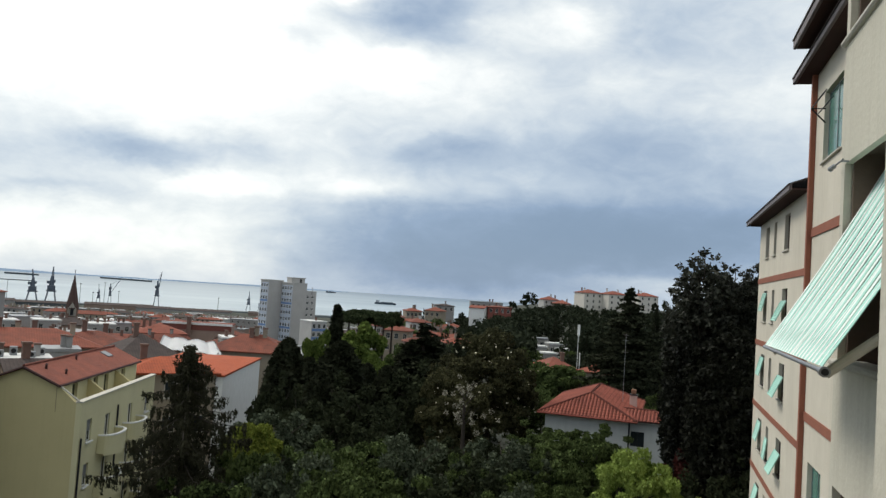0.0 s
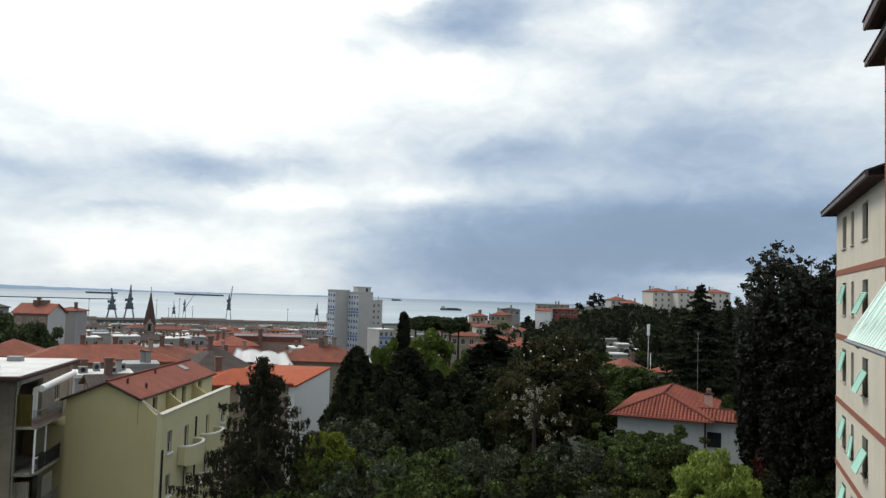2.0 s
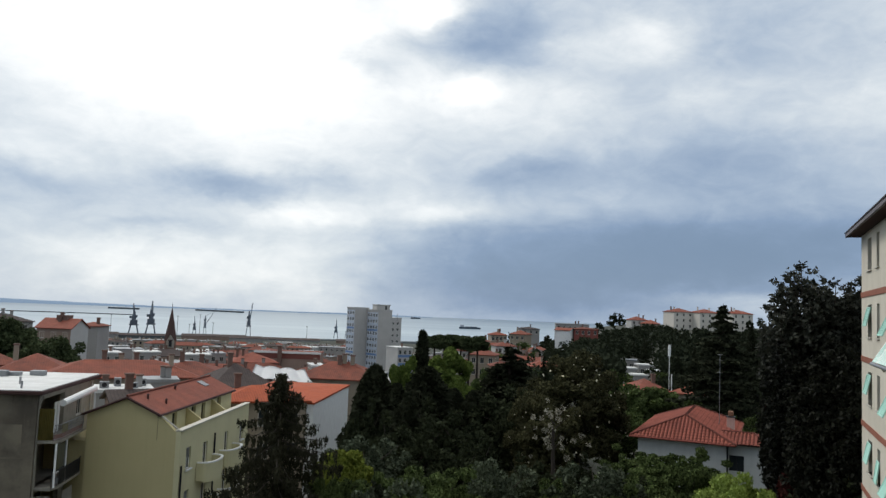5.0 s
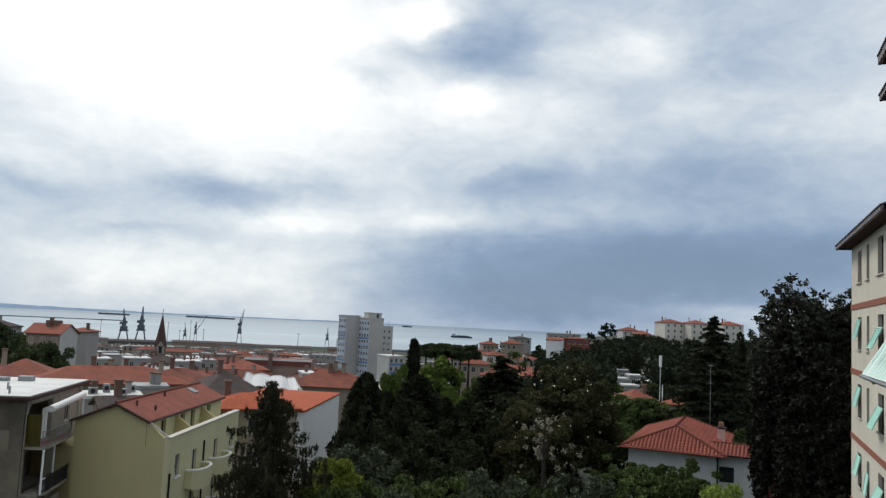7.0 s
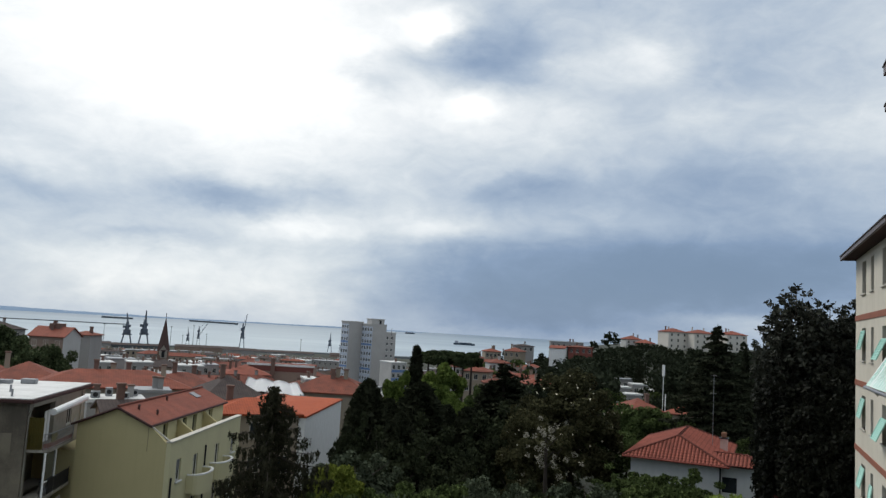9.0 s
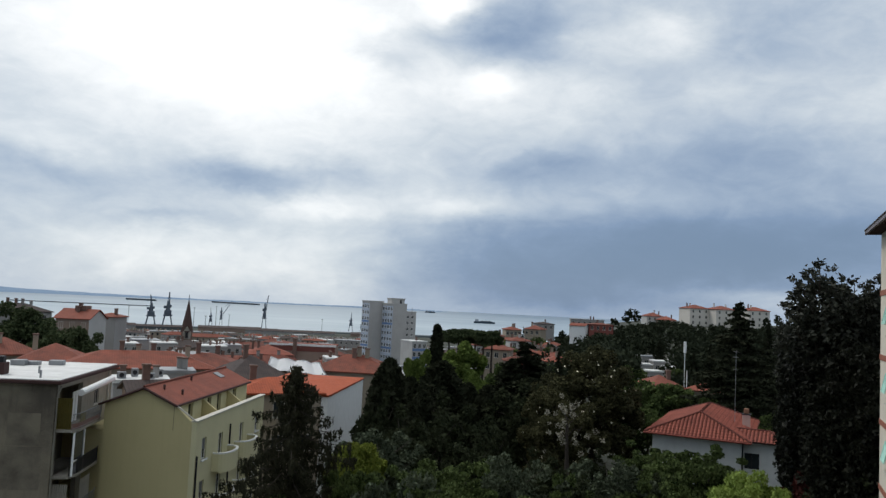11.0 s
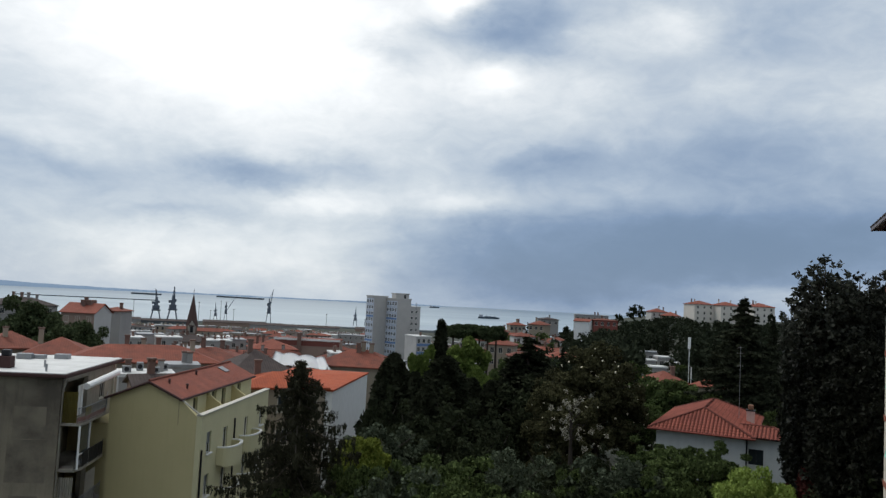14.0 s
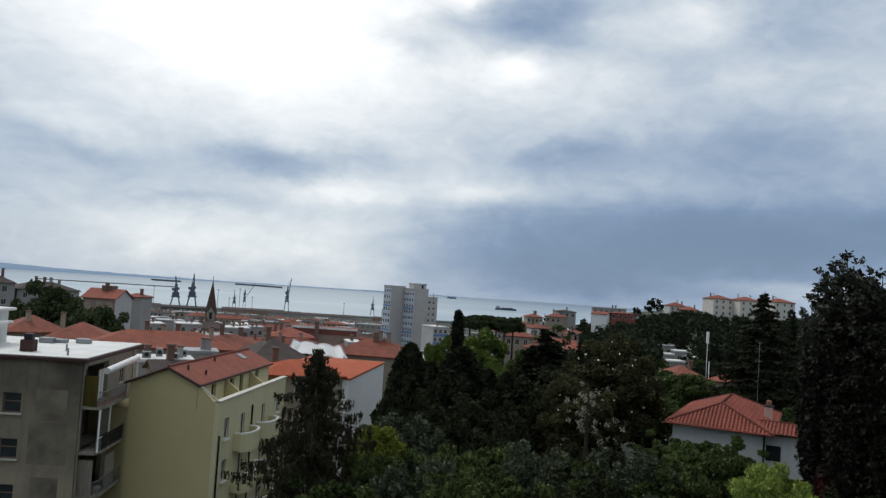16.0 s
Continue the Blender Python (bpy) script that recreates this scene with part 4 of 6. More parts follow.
def villa():
    """Low hipped house in the garden."""
    t = thing("villa", "pale grey garden villa with red tiled hip roof", "house", pose(13.03, 66.05, 0, rz=-17.5))
    # local: x along the front eave, y into the house; the front eave is centred at x = 0
    W_, D_, base, ze, zr = 8.3, 14.8, 38.5, 45.0, 46.65
    wl, wf = W_ / 2 - 0.6, 0.6
    part("front_wall", holed(2 * wl, ze - 0.05 - base, 0.35, []), VILLA, t, m=pose(-wl, wf, base))
    part("left_wall", box(-wl, -wl + 0.35, wf + 0.36, D_ - wf, base, ze - 0.05), VILLA, t)
    wh = [(0.12, 1.25, 4.3, 5.55)]
    part("wing_front_wall", holed(2.9, ze - 0.05 - base, 0.3, wh), VILLA, t, m=pose(wl + 0.005, wf + 0.6, base))
    part("wing_side_wall", box(wl + 2.6, wl + 2.9, wf + 0.905, 6.6, base, ze - 0.05), VILLA, t)
    part("wing_soffit", box(W_ / 2 + 0.005, wl + 3.25, 0.67, 7.0, ze - 0.045, ze + 0.015), SOFFIT, t, "brown boarded eave")
    part("right_wall", holed(D_ - 2 * wf - 0.37, ze - 0.05 - base, 0.35, []), VILLA, t, m=pose(wl, wf + 0.37, base, rz=90))
    part("rear_wall", box(-wl + 0.36, wl - 0.36, D_ - wf - 0.35, D_ - wf, base, ze - 0.05), VILLA, t)
    part("ceiling_slab", box(-wl + 0.36, wl - 0.36, wf + 0.36, D_ - wf - 0.36, ze - 0.4, ze - 0.2), VILLA, t)
    for a, b, c, d in wh:
        win = part("window", holed(b - a, d - c, 0.06, [(0.06, (b - a) / 2 - 0.03, 0.06, d - c - 0.06), ((b - a) / 2 + 0.03, b - a - 0.06, 0.06, d - c - 0.06)]), IRON, t, m=pose(wl + 0.005 + a, wf + 0.72, base + c))
        part("pane", box(0.05, b - a - 0.05, 0.02, 0.03, 0.05, d - c - 0.05), GLASS, win)
        part("curtain", box(0.62, b - a - 0.08, 0.12, 0.15, 0.05, d - c - 0.05), WHITE, win, "pale curtain")
        # black sheet added behind the pane for the room's shade
        part("room_wall", box(-0.1, b - a + 0.1, 0.6, 0.7, -0.2, d - c + 0.2), IRON, win)
    part("soffit", box(-W_ / 2 + 0.02, W_ / 2 - 0.02, 0.02, D_ - 0.02, ze - 0.04, ze + 0.02), SOFFIT, t, "brown boarded eave")
    # rolled tiles: columns of barrel tiles in courses, cut to each slope
    rb, rf_ = Vector((0, 3.4, zr)), Vector((0, 11.4, zr))
    c = [Vector((-W_ / 2, 0, ze)), Vector((W_ / 2, 0, ze)), Vector((W_ / 2, D_, ze)), Vector((-W_ / 2, D_, ze))]
    xa, xb, xc = W_ / 2 - 1.3, wl + 3.3, wl + 2.0
    q = [Vector(p) for p in ((xa, 0.65, ze), (xb, 0.65, ze), (xb, 7.05, ze), (xa, 7.05, ze), (xc, 3.85, ze + 0.52), (xa, 3.85, ze + 0.52))]
    wing = ((q[0], q[1], q[4], q[5]), (q[1], q[2], q[4]), (q[2], q[3], q[5], q[4]))
    holder = part("roof", box(-0.3, 0.3, 3.7, 11.0, ze + 0.1, zr - 0.25), SOFFIT, t)
    for name, pts in (("front_slope", (c[0], c[1], rb)), ("right_slope", (c[1], c[2], rf_, rb)), ("rear_slope", (c[2], c[3], rf_)), ("left_slope", (c[3], c[0], rb, rf_)), ("wing_front_slope", wing[0]), ("wing_side_slope", wing[1]), ("wing_rear_slope", wing[2])):
        u = (pts[1] - pts[0]).normalized()
        n = u.cross(pts[-1] - pts[0]).normalized()
        v = n.cross(u)
        fl = [((q - pts[0]).dot(u), (q - pts[0]).dot(v)) for q in pts]
        bm = bmesh.new()
        uvl = bm.loops.layers.uv.new("tiles")
        pitch, course = 0.30, 0.40
        cols = int(fl[1][0] / pitch) + 1

        def reach(x):
            """Height of the slope's upper edge above the eave at x."""
            best = 0.0
            k = len(fl)
            for i in range(1, k):
                (xa, ya), (xb, yb) = fl[i], fl[(i + 1) % k]
                if min(xa, xb) - 1e-6 <= x <= max(xa, xb) + 1e-6 and abs(xa - xb) > 1e-6:
                    best = max(best, ya + (yb - ya) * (x - xa) / (xb - xa))
            return best

        for i in range(cols):
            rows_ = int(reach((i + 0.5) * pitch) / course) + 1
            for r in range(rows_):
                prof = []
                for k in range(5):
                    x = (i + k / 4) * pitch
                    xx = min(x, fl[1][0])
                    hgt = 0.02 + 0.075 * math.sin(math.pi * k / 4)
                    lim = reach(xx)
                    ya, yb = min(r * course, lim), min((r + 1) * course, lim)
                    prof.append((bm.verts.new(pts[0] + u * xx + v * ya + n * (hgt + 0.03)), bm.verts.new(pts[0] + u * xx + v * yb + n * hgt), xx, ya, yb))
                for a, b in zip(prof, prof[1:]):
                    if a[4] - a[3] < 0.01 and b[4] - b[3] < 0.01:
                        continue
                    f = bm.faces.new((a[0], b[0], b[1], a[1]))
                    for l, uvv in zip(f.loops, ((a[2], a[3]), (b[2], b[3]), (b[2], b[4]), (a[2], a[4]))):
                        l[uvl].uv = uvv
        base_f = bm.faces.new([bm.verts.new(q - n * 0.02) for q in pts])
        part(name, bm, TILE_V, holder, "red barrel clay tiles")
    for a, b in ((c[0], rb), (c[1], rb), (c[2], rf_), (c[3], rf_), (rb, rf_), (q[1], q[4]), (q[4], q[5])):
        nn = max(2, int((b - a).length / 0.4))
        bm = bmesh.new()
        for i in range(nn):
            q0, q1 = a.lerp(b, i / nn), a.lerp(b, (i + 1) / nn)
            rod(q0 + Vector((0, 0, 0.06)), q1 + Vector((0, 0, 0.06)), 0.13, 0.10, 8, bm)
        part("ridge_tiles", bm, TILE_V, holder)
    g = rod((W_ / 2 + 0.05, -0.05, ze - 0.02), (-W_ / 2 - 0.05, -0.05, ze - 0.02), 0.08)
    rod((W_ / 2 + 0.05, -0.05, ze - 0.02), (W_ / 2 + 0.05, D_, ze - 0.02), 0.08, bm=g)
    part("gutter", g, mat("red_brown_gutter", (0.25, 0.07, 0.05)), t, "red-brown gutter")
    part("downpipe", rod((wl + 0.02, wf - 0.08, base), (wl + 0.02, wf - 0.08, ze - 0.1), 0.07), IRON, t, "dark downpipe")
    ch = part("chimney", box(3.1, 3.75, 7.4, 8.0, 45.1, 46.35, bevel=0.02), mat("pink_chimney_render", (0.60, 0.42, 0.36)), holder, "pinkish rendered chimney")
    part("chimney_cap", box(3.02, 3.83, 7.32, 8.08, 46.355, 46.44, bevel=0.02), IRON, ch)
    part("cowl", box(3.2, 3.65, 7.5, 7.9, 46.441, 46.9, bevel=0.06), mat("rust_cowl", (0.25, 0.13, 0.08)), ch)
    bm = rod((2.5, 7.0, 45.6), (2.5, 7.0, 52.0), 0.02, n=6)
    for z in (51.9, 51.4, 50.3):
        rod((2.25, 7.0, z), (2.75, 7.0, z), 0.012, n=4, bm=bm)
        rod((2.5, 6.7, z), (2.5, 7.3, z), 0.012, n=4, bm=bm)
    part("antenna", bm, METAL, holder, "thin roof antenna mast")


yellow_house()
flat_house()
villa()

# ---------------------------------------------------------------- trees and shrubs
def leaf_mesh(name, pts, size, rng, normals=None, stretch=1.0, hang=0.0, flat=0.0):
    """Leaves or sprays as small folded quads at the given places, each turned at random (hang: long side down; flat: lying level)."""
    n = len(pts)
    d1 = rng.normal(size=(n, 3))
    d1[:, 2] *= (1 - flat)
    d1[:, 2] -= hang * 2.2
    d1 /= np.linalg.norm(d1, axis=1)[:, None] + 1e-9
    d2 = rng.normal(size=(n, 3))
    d2[:, 2] *= (1 - flat)
    d2 -= (d2 * d1).sum(1)[:, None] * d1
    d2 /= np.linalg.norm(d2, axis=1)[:, None] + 1e-9
    s = (size * rng.uniform(0.6, 1.35, n))[:, None]
    a, b = d1 * s * stretch * 0.5, d2 * s * 0.5
    nrm = np.cross(d1, d2) * s * 0.12
    v = np.stack([pts - a, pts + b * 0.9 + nrm, pts + a, pts - b * 0.9 + nrm], 1).reshape(-1, 3)
    me = bpy.data.meshes.new(name)
    me.vertices.add(4 * n)
    me.vertices.foreach_set("co", v.astype(np.float32).ravel())
    me.loops.add(4 * n)
    me.loops.foreach_set("vertex_index", np.arange(4 * n, dtype=np.int32))
    me.polygons.add(n)
    me.polygons.foreach_set("loop_start", np.arange(0, 4 * n, 4, dtype=np.int32))
    me.update(calc_edges=True)
    me.validate()
    return me


def leaf_part(name, me, material, parent, label=""):
    me.materials.append(material)
    ob = new(name, me)
    ob.parent = parent
    if label:
        ob["label"] = label
    return ob


def crown_points(rng, n, rx, rz, clumps, spread=0.22, bottom=-0.75, lumpy=0.25):
    """Places for leaves in an uneven crown: many clumps near the skin of an ellipsoid round the origin, fewer inside."""
    c = rng.normal(size=(clumps, 3))
    c /= np.linalg.norm(c, axis=1)[:, None]
    c = c[c[:, 2] > bottom]
    rad = rng.uniform(0.45, 1.0 - spread * 0.5, len(c)) ** 0.6 * (1 + rng.normal(0, lumpy, len(c)) * 0.5)
    c *= rad[:, None]
    size = spread * rng.uniform(0.6, 1.5, len(c))
    k = rng.choice(len(c), n, p=size ** 2 / (size ** 2).sum())
    off = rng.normal(size=(n, 3))
    off /= np.linalg.norm(off, axis=1)[:, None]
    off *= rng.uniform(0.2, 1.0, n)[:, None] ** 0.5
    p = c[k] + off * size[k][:, None] * np.array([1, 1, 0.8])
    p = p * np.array([rx, rx, rz])
    p[:, 2] *= rz / max(np.percentile(p[:, 2], 99.8), 1e-6) if n > 1000 else 1.0
    return p


def broadleaf(name, label, category, h, rx, crown_h, leaves, size, material, seed, clumps=90, spread=0.2, group="", flowers=0, lumpy=0.25):
    """A tree with tapered trunk, limbs and a loose crown of leaves; base at the origin, top at height h."""
    rng = np.random.default_rng(seed)
    rnd = random.Random(seed)
    t = thing(name, label, category, pose(0, 0, 0), group)
    rz = crown_h / 2
    cz = h - rz
    bm = rod((0, 0, -0.5), (rnd.uniform(-0.2, 0.2), rnd.uniform(-0.2, 0.2), cz), 0.022 * h + 0.06, 0.012 * h, 9)
    for i in range(9):
        a = i * 2.4 + rnd.random()
        z0 = cz - rz * 0.6 + i * rz * 0.12
        e = Vector((math.cos(a) * rx * 0.7, math.sin(a) * rx * 0.7, z0 + rz * rnd.uniform(0.25, 0.7)))
        mid = Vector((math.cos(a) * rx * 0.3, math.sin(a) * rx * 0.3, z0 + rz * 0.25))
        rod((0, 0, z0), mid, 0.006 * h, 0.004 * h, 6, bm)
        rod(mid, e * 0.9 + mid * 0.1, 0.004 * h, 0.001 * h, 6, bm)
    part("trunk", bm, BARK, t)
    pts = crown_points(rng, leaves, rx, rz, clumps, spread, lumpy=lumpy) + np.array([0, 0, cz])
    leaf_part("crown", leaf_mesh("crown", pts, size, rng, stretch=1.5), material, t)
    if flowers:
        f = crown_points(rng, flowers, rx * 1.03, rz * 1.03, flowers, 0.02) + np.array([0, 0, cz])
        leaf_part("blossom", leaf_mesh("blossom", f, size * 0.8, rng), FLOWER, t, "scattered cream blossoms")
    return t


def spruce(name, label, h, r, whorls, arms, material, seed, size=0.3, per=60, group="", droop=0.5, ragged=0.25, hang=0.45, stretch=1.7, thin=1.0, taper=0.82):
    """A conifer: straight stem, tiers of drooping boughs with hanging sprays."""
    rng = np.random.default_rng(seed)
    rnd = random.Random(seed)
    t = thing(name, label, "conifer", pose(0, 0, 0), group)
    bm = rod((0, 0, -0.5), (0, 0, h * 0.99), 0.016 * h + 0.05, 0.02, 8)
    out = []
    for i in range(whorls):
        f = i / whorls
        z = h * (0.06 + 0.92 * f)
        reach = r * ((1 - f) ** taper) + 0.10
        z_tier = z
        for k in range(max(4, int(arms * (1 - 0.45 * f)))):
            z = min(z_tier + rnd.uniform(-1, 1) * h / whorls, h * 0.975)
            a = rnd.uniform(0, 2 * math.pi)
            L = reach * rnd.uniform(1 - ragged * 1.6, 1 + ragged * 0.6)
            dirv = np.array([math.cos(a), math.sin(a), 0.0])
            n = int(per * (0.35 + L / r))
            s = rng.uniform(0.08, 1.0, n) ** 0.8
            zz = z - droop * L * (s ** 1.3) * 0.55 + 0.18 * L * np.maximum(0, s - 0.7)
            p = dirv[None] * (s * L)[:, None]
            side = np.array([-dirv[1], dirv[0], 0])
            p += side[None] * (rng.normal(0, 0.14 * thin, n) * L * (0.35 + 0.5 * np.sin(math.pi * s)))[:, None]
            p[:, 2] = zz - np.abs(rng.normal(0, 0.10 * thin, n)) * (0.5 + L * 0.35)
            out.append(p)
            if k % 2 == 0:
                rod((0, 0, z), tuple(dirv * L * 0.85 + np.array([0, 0, z - droop * L * 0.42])), 0.012 * h * (1 - f) * 0.35 + 0.012, 0.008, 5, bm)
    part("trunk", bm, BARK, t)
    leaf_part("crown", leaf_mesh("crown", np.concatenate(out), size, rng, stretch=stretch, hang=hang), material, t)
    return t


def cypress(h, r, n, material, seed, label, name="cypress", category="cypress", group="cypresses", size=0.45, cone=False, bumps=0.15):
    rng = np.random.default_rng(seed)
    t = thing(name, label, category, pose(0, 0, 0), group)
    part("trunk", rod((0, 0, -0.5), (0, 0, h * 0.8), 0.2, 0.05, 7), BARK, t)
    f = rng.uniform(0.03, 1, n)
    a = rng.uniform(0, 2 * math.pi, n)
    shape = (1 - f) ** 0.52 * np.minimum(1, 0.35 + f * 4) if cone else np.sin(math.pi * f ** 0.75 * 0.97 + 0.03) ** 0.7
    rad = r * shape * (rng.uniform(0.1, 1, n) ** 0.4) * (1 + bumps * np.sin(5 * a + 9 * f) + (bumps - 0.15) * 2 * np.sin(31 * f + 3 * a))
    pts = np.stack([rad * np.cos(a), rad * np.sin(a), f * h], 1)
    leaf_part("crown", leaf_mesh("crown", pts, size, rng, stretch=2.0, hang=0.0), material, t)
    return t


def put(t, az, r, z=None, turn=0.0, s=1.0, sz=None):
    """Stand a thing at a bearing and distance on the ground."""
    x, y = polar(az, r)
    t.matrix_basis = pose(x, y, height(x, y) if z is None else z, rz=turn)
    t.scale = (s, s, sz or s)
    return t


def again(t, az, r, z=None, turn=0.0, s=1.0, sz=None):
    return put(copy_thing(t, pose(0, 0, 0)), az, r, z, turn, s, sz)


def top_at(el, r):
    """Height at which a top appears at an elevation seen from the balcony."""
    return EYE[2] + r * math.tan(radians(el))


def stand(t, az, r, el, own, base, turn=0.0, wide=1.0):
    """Stand a tree of height own so that it reaches elevation el; base is the height of its foot."""
    k = (top_at(el, r) - base) / own
    x, y = polar(az, r)
    t.matrix_basis = pose(x, y, base, rz=turn)
    t.scale = (k * wide, k * wide, k)
    return t


def foot(az, r):
    return height(*polar(az, r))


# the tall spruce before the yellow house
def old_spruce(h, r, boughs, seed):
    """An old ragged spruce: a blunt cone of boughs that sag and turn up at their tips, hung with fingers of needles."""
    rng = np.random.default_rng(seed)
    rnd = random.Random(seed)
    t = thing("spruce", "tall ragged dark green spruce with hanging sprays", "conifer", pose(0, 0, 0))
    bm = rod((0, 0, -0.5), (0, 0, h * 0.985), 0.26, 0.035, 8)
    out = []
    for i in range(boughs):
        d = h * (0.012 + 0.93 * ((i + rnd.random()) / boughs) ** 1.15)
        z = h - d
        L = r * (d / h) ** 0.60 * rnd.choice((1.12, 1.0, 0.9, 0.72, 0.5))
        a = i * 2.39996 + rnd.uniform(-0.5, 0.5)
        way = np.array([math.cos(a), math.sin(a), 0.0])
        side = np.array([-way[1], way[0], 0.0])
        sag = rnd.uniform(0.16, 0.34)

        def bend(u):
            return z - sag * L * u ** 1.2 + 0.55 * L * max(0.0, u - 0.62) ** 1.6

        last = Vector((0, 0, z))
        for k in range(1, 5):
            u = k / 4
            nxt = Vector((way[0] * L * u, way[1] * L * u, bend(u)))
            rod(last, nxt, 0.045 * (1.25 - u), 0.045 * (1.0 - 0.85 * u), 4, bm)
            last = nxt
        for q in range(int(5 + L * 14)):
            u = rnd.uniform(0.12, 1.0)
            w = rnd.gauss(0, 0.10) * L * (1.1 - u * 0.8)
            hang = rnd.uniform(0.12, 0.62) * (0.45 + 0.55 * min(1.0, L / 2.5))
            p0 = way * (L * u) + side * w + np.array([0, 0, bend(u) - abs(w) * 0.3])
            n = int(5 + hang * 20)
            f = rng.uniform(0, 1, n)
            p = p0[None] + rng.normal(0, 0.036, (n, 3)) * (1.1 - f[:, None] * 0.6)
            p[:, 2] -= hang * f
            out.append(p)
    # short needles close round the upper stem
    f = rng.uniform(0, 1, 1500)
    core = np.stack([rng.normal(0, 0.12, 1500), rng.normal(0, 0.12, 1500), h * (1 - 0.16 * f)], 1)
    out.append(core)
    part("trunk", bm, BARK, t)
    leaf_part("crown", leaf_mesh("crown", np.concatenate(out), 0.066, rng, stretch=3.4, hang=0.8), L_SPRUCE, t)
    return t


sp = old_spruce(14.0, 5.9, 145, 11)
stand(sp, -17.6, 40, -5.25, 13.95, 37.0, 0, 1.06)
# the big evergreen at the end of the wing
def rosette_tree(label, h, rx, crown_h, clusters, per, leaf, tight, seed, inner=0.35, material=None):
    """An evergreen whose leaves sit in rosettes at the ends of its twigs; base at the origin, top at height h."""
    rng = np.random.default_rng(seed)
    rnd = random.Random(seed)
    t = thing("magnolia", label, "tree", pose(0, 0, 0), "evergreen magnolias")
    rz = crown_h / 2
    cz = h - rz
    c = rng.normal(size=(clusters, 3))
    c /= np.linalg.norm(c, axis=1)[:, None]
    c *= (rng.uniform(inner, 1.0, clusters) ** 0.6 * (1 + rng.normal(0, 0.07, clusters)))[:, None]
    c = c * np.array([rx, rx, rz]) + np.array([0, 0, cz])
    c[:, 2] += h - c[:, 2].max()
    bm = rod((0, 0, -0.5), (0, 0, cz), 0.34, 0.10, 9)
    for p in c[:: max(1, clusters // 40)]:
        z0 = max(1.0, min(cz + rz * 0.4, p[2] - 0.9 - 0.5 * math.hypot(p[0], p[1])))
        rod((0, 0, z0), tuple(p), 0.055, 0.015, 5, bm)
    part("trunk", bm, BARK, t)
    k = np.repeat(np.arange(clusters), per)
    pts = c[k] + rng.normal(0, 1, (clusters * per, 3)) * (tight * rng.uniform(0.7, 1.3, clusters))[k][:, None]
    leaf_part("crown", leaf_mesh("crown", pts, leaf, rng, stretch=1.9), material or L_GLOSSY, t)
    return t


big = rosette_tree("huge dark evergreen magnolia with glossy leaves", 18, 3.3, 14.0, 1500, 18, 0.20, 0.17, 21)
stand(big, 19.7, 50, 0.9, 18, 39.5, 0, 0.95)
for az, r, el, k, w in ((17.9, 55, -0.9, 70, 0.62), (22.2, 53, 1.9, 160, 0.9), (20.8, 47, -1.0, 250, 0.9), (24.2, 58, 2.0, 300, 0.9), (19.4, 56, 0.9, 190, 0.8), (22.6, 46, -2.0, 20, 0.9)):
    stand(copy_thing(big, pose(0, 0, 0)), az, r, el, 18, 39.5, k, w)
# paler copy of the magnolia leaves: highlights on the open top, in the colour
loose = rosette_tree("huge dark evergreen magnolia with loose open top", 18, 1.85, 5.6, 300, 20, 0.16, 0.115, 24, 0.2, leaf_mat("highlit_magnolia_leaves", (0.008, 0.010, 0.007), (0.072, 0.076, 0.056), rough=0.6, gloss=0.15))
stand(loose, 18.8, 49, 3.75, 18, 39.5, 0, 1.0)
for az, r, el, k, w in ((22.4, 51, 3.0, 130, 1.1), (20.8, 50, 2.7, 40, 0.9), (17.4, 54, 0.5, 220, 0.8), (24.4, 52, 2.9, 300, 1.0)):
    stand(copy_thing(loose, pose(0, 0, 0)), az, r, el, 18, 39.5, k, w)
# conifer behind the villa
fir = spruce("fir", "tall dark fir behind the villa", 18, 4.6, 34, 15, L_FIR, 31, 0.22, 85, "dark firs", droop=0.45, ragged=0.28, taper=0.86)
stand(fir, 13.85, 108, 1.25, 18, 38.0, 0, 1.75)
for az, r, el, k in ((15.7, 125, -0.1, 40), (8.6, 215, -1.4, 80), (17.3, 120, 0.2, 10), (-2.7, 74, -5.3, 70), (-1.0, 86, -2.35, 130), (-0.2, 88, -3.2, 40), (-1.9, 84, -3.6, 240), (0.9, 84, -4.4, 300), (-5.2, 76, -6.6, 310), (1.5, 120, -3.0, 20), (12.0, 150, -1.9, 20), (10.9, 160, -2.6, 77)):
    c = copy_thing(fir, pose(0, 0, 0))
    stand(c, az, r, el, 18, foot(az, r) - 0.5, k, 2.3 if -2.5 < az < 1 else 1.5 if az < 1 else 0.9)
# dark rounded conifers at the garden's far edge
cone = cypress(12, 3.0, 17000, L_FIR, 43, "broad cone-shaped dark evergreen at the garden edge", "evergreen_cone", "conifer", "dark cones", 0.27, True, 0.22)
stand(cone, -10.85, 74, -4.4, 12, foot(-11, 74), 0, 1.0)
for az, r, el, k, w in ((-9.3, 73, -5.7, 60, 1.05), (-7.0, 72, -4.45, 120, 1.3), (-5.0, 78, -5.9, 200, 1.0), (-3.6, 74, -6.0, 280, 0.95), (-8.3, 68, -6.6, 330, 0.9)):
    c = copy_thing(cone, pose(0, 0, 0))
    stand(c, az, r, el, 12, foot(az, r), k, w)
yew = broadleaf("yew", "dense dark evergreen tree at the garden edge", "tree", 11, 3.1, 10.6, 13000, 0.24, L_DARK, 41, 140, 0.18, "dark evergreens", lumpy=0.3)
stand(yew, -11.25, 66, -7.1, 11, foot(-11, 66), 0, 0.62)
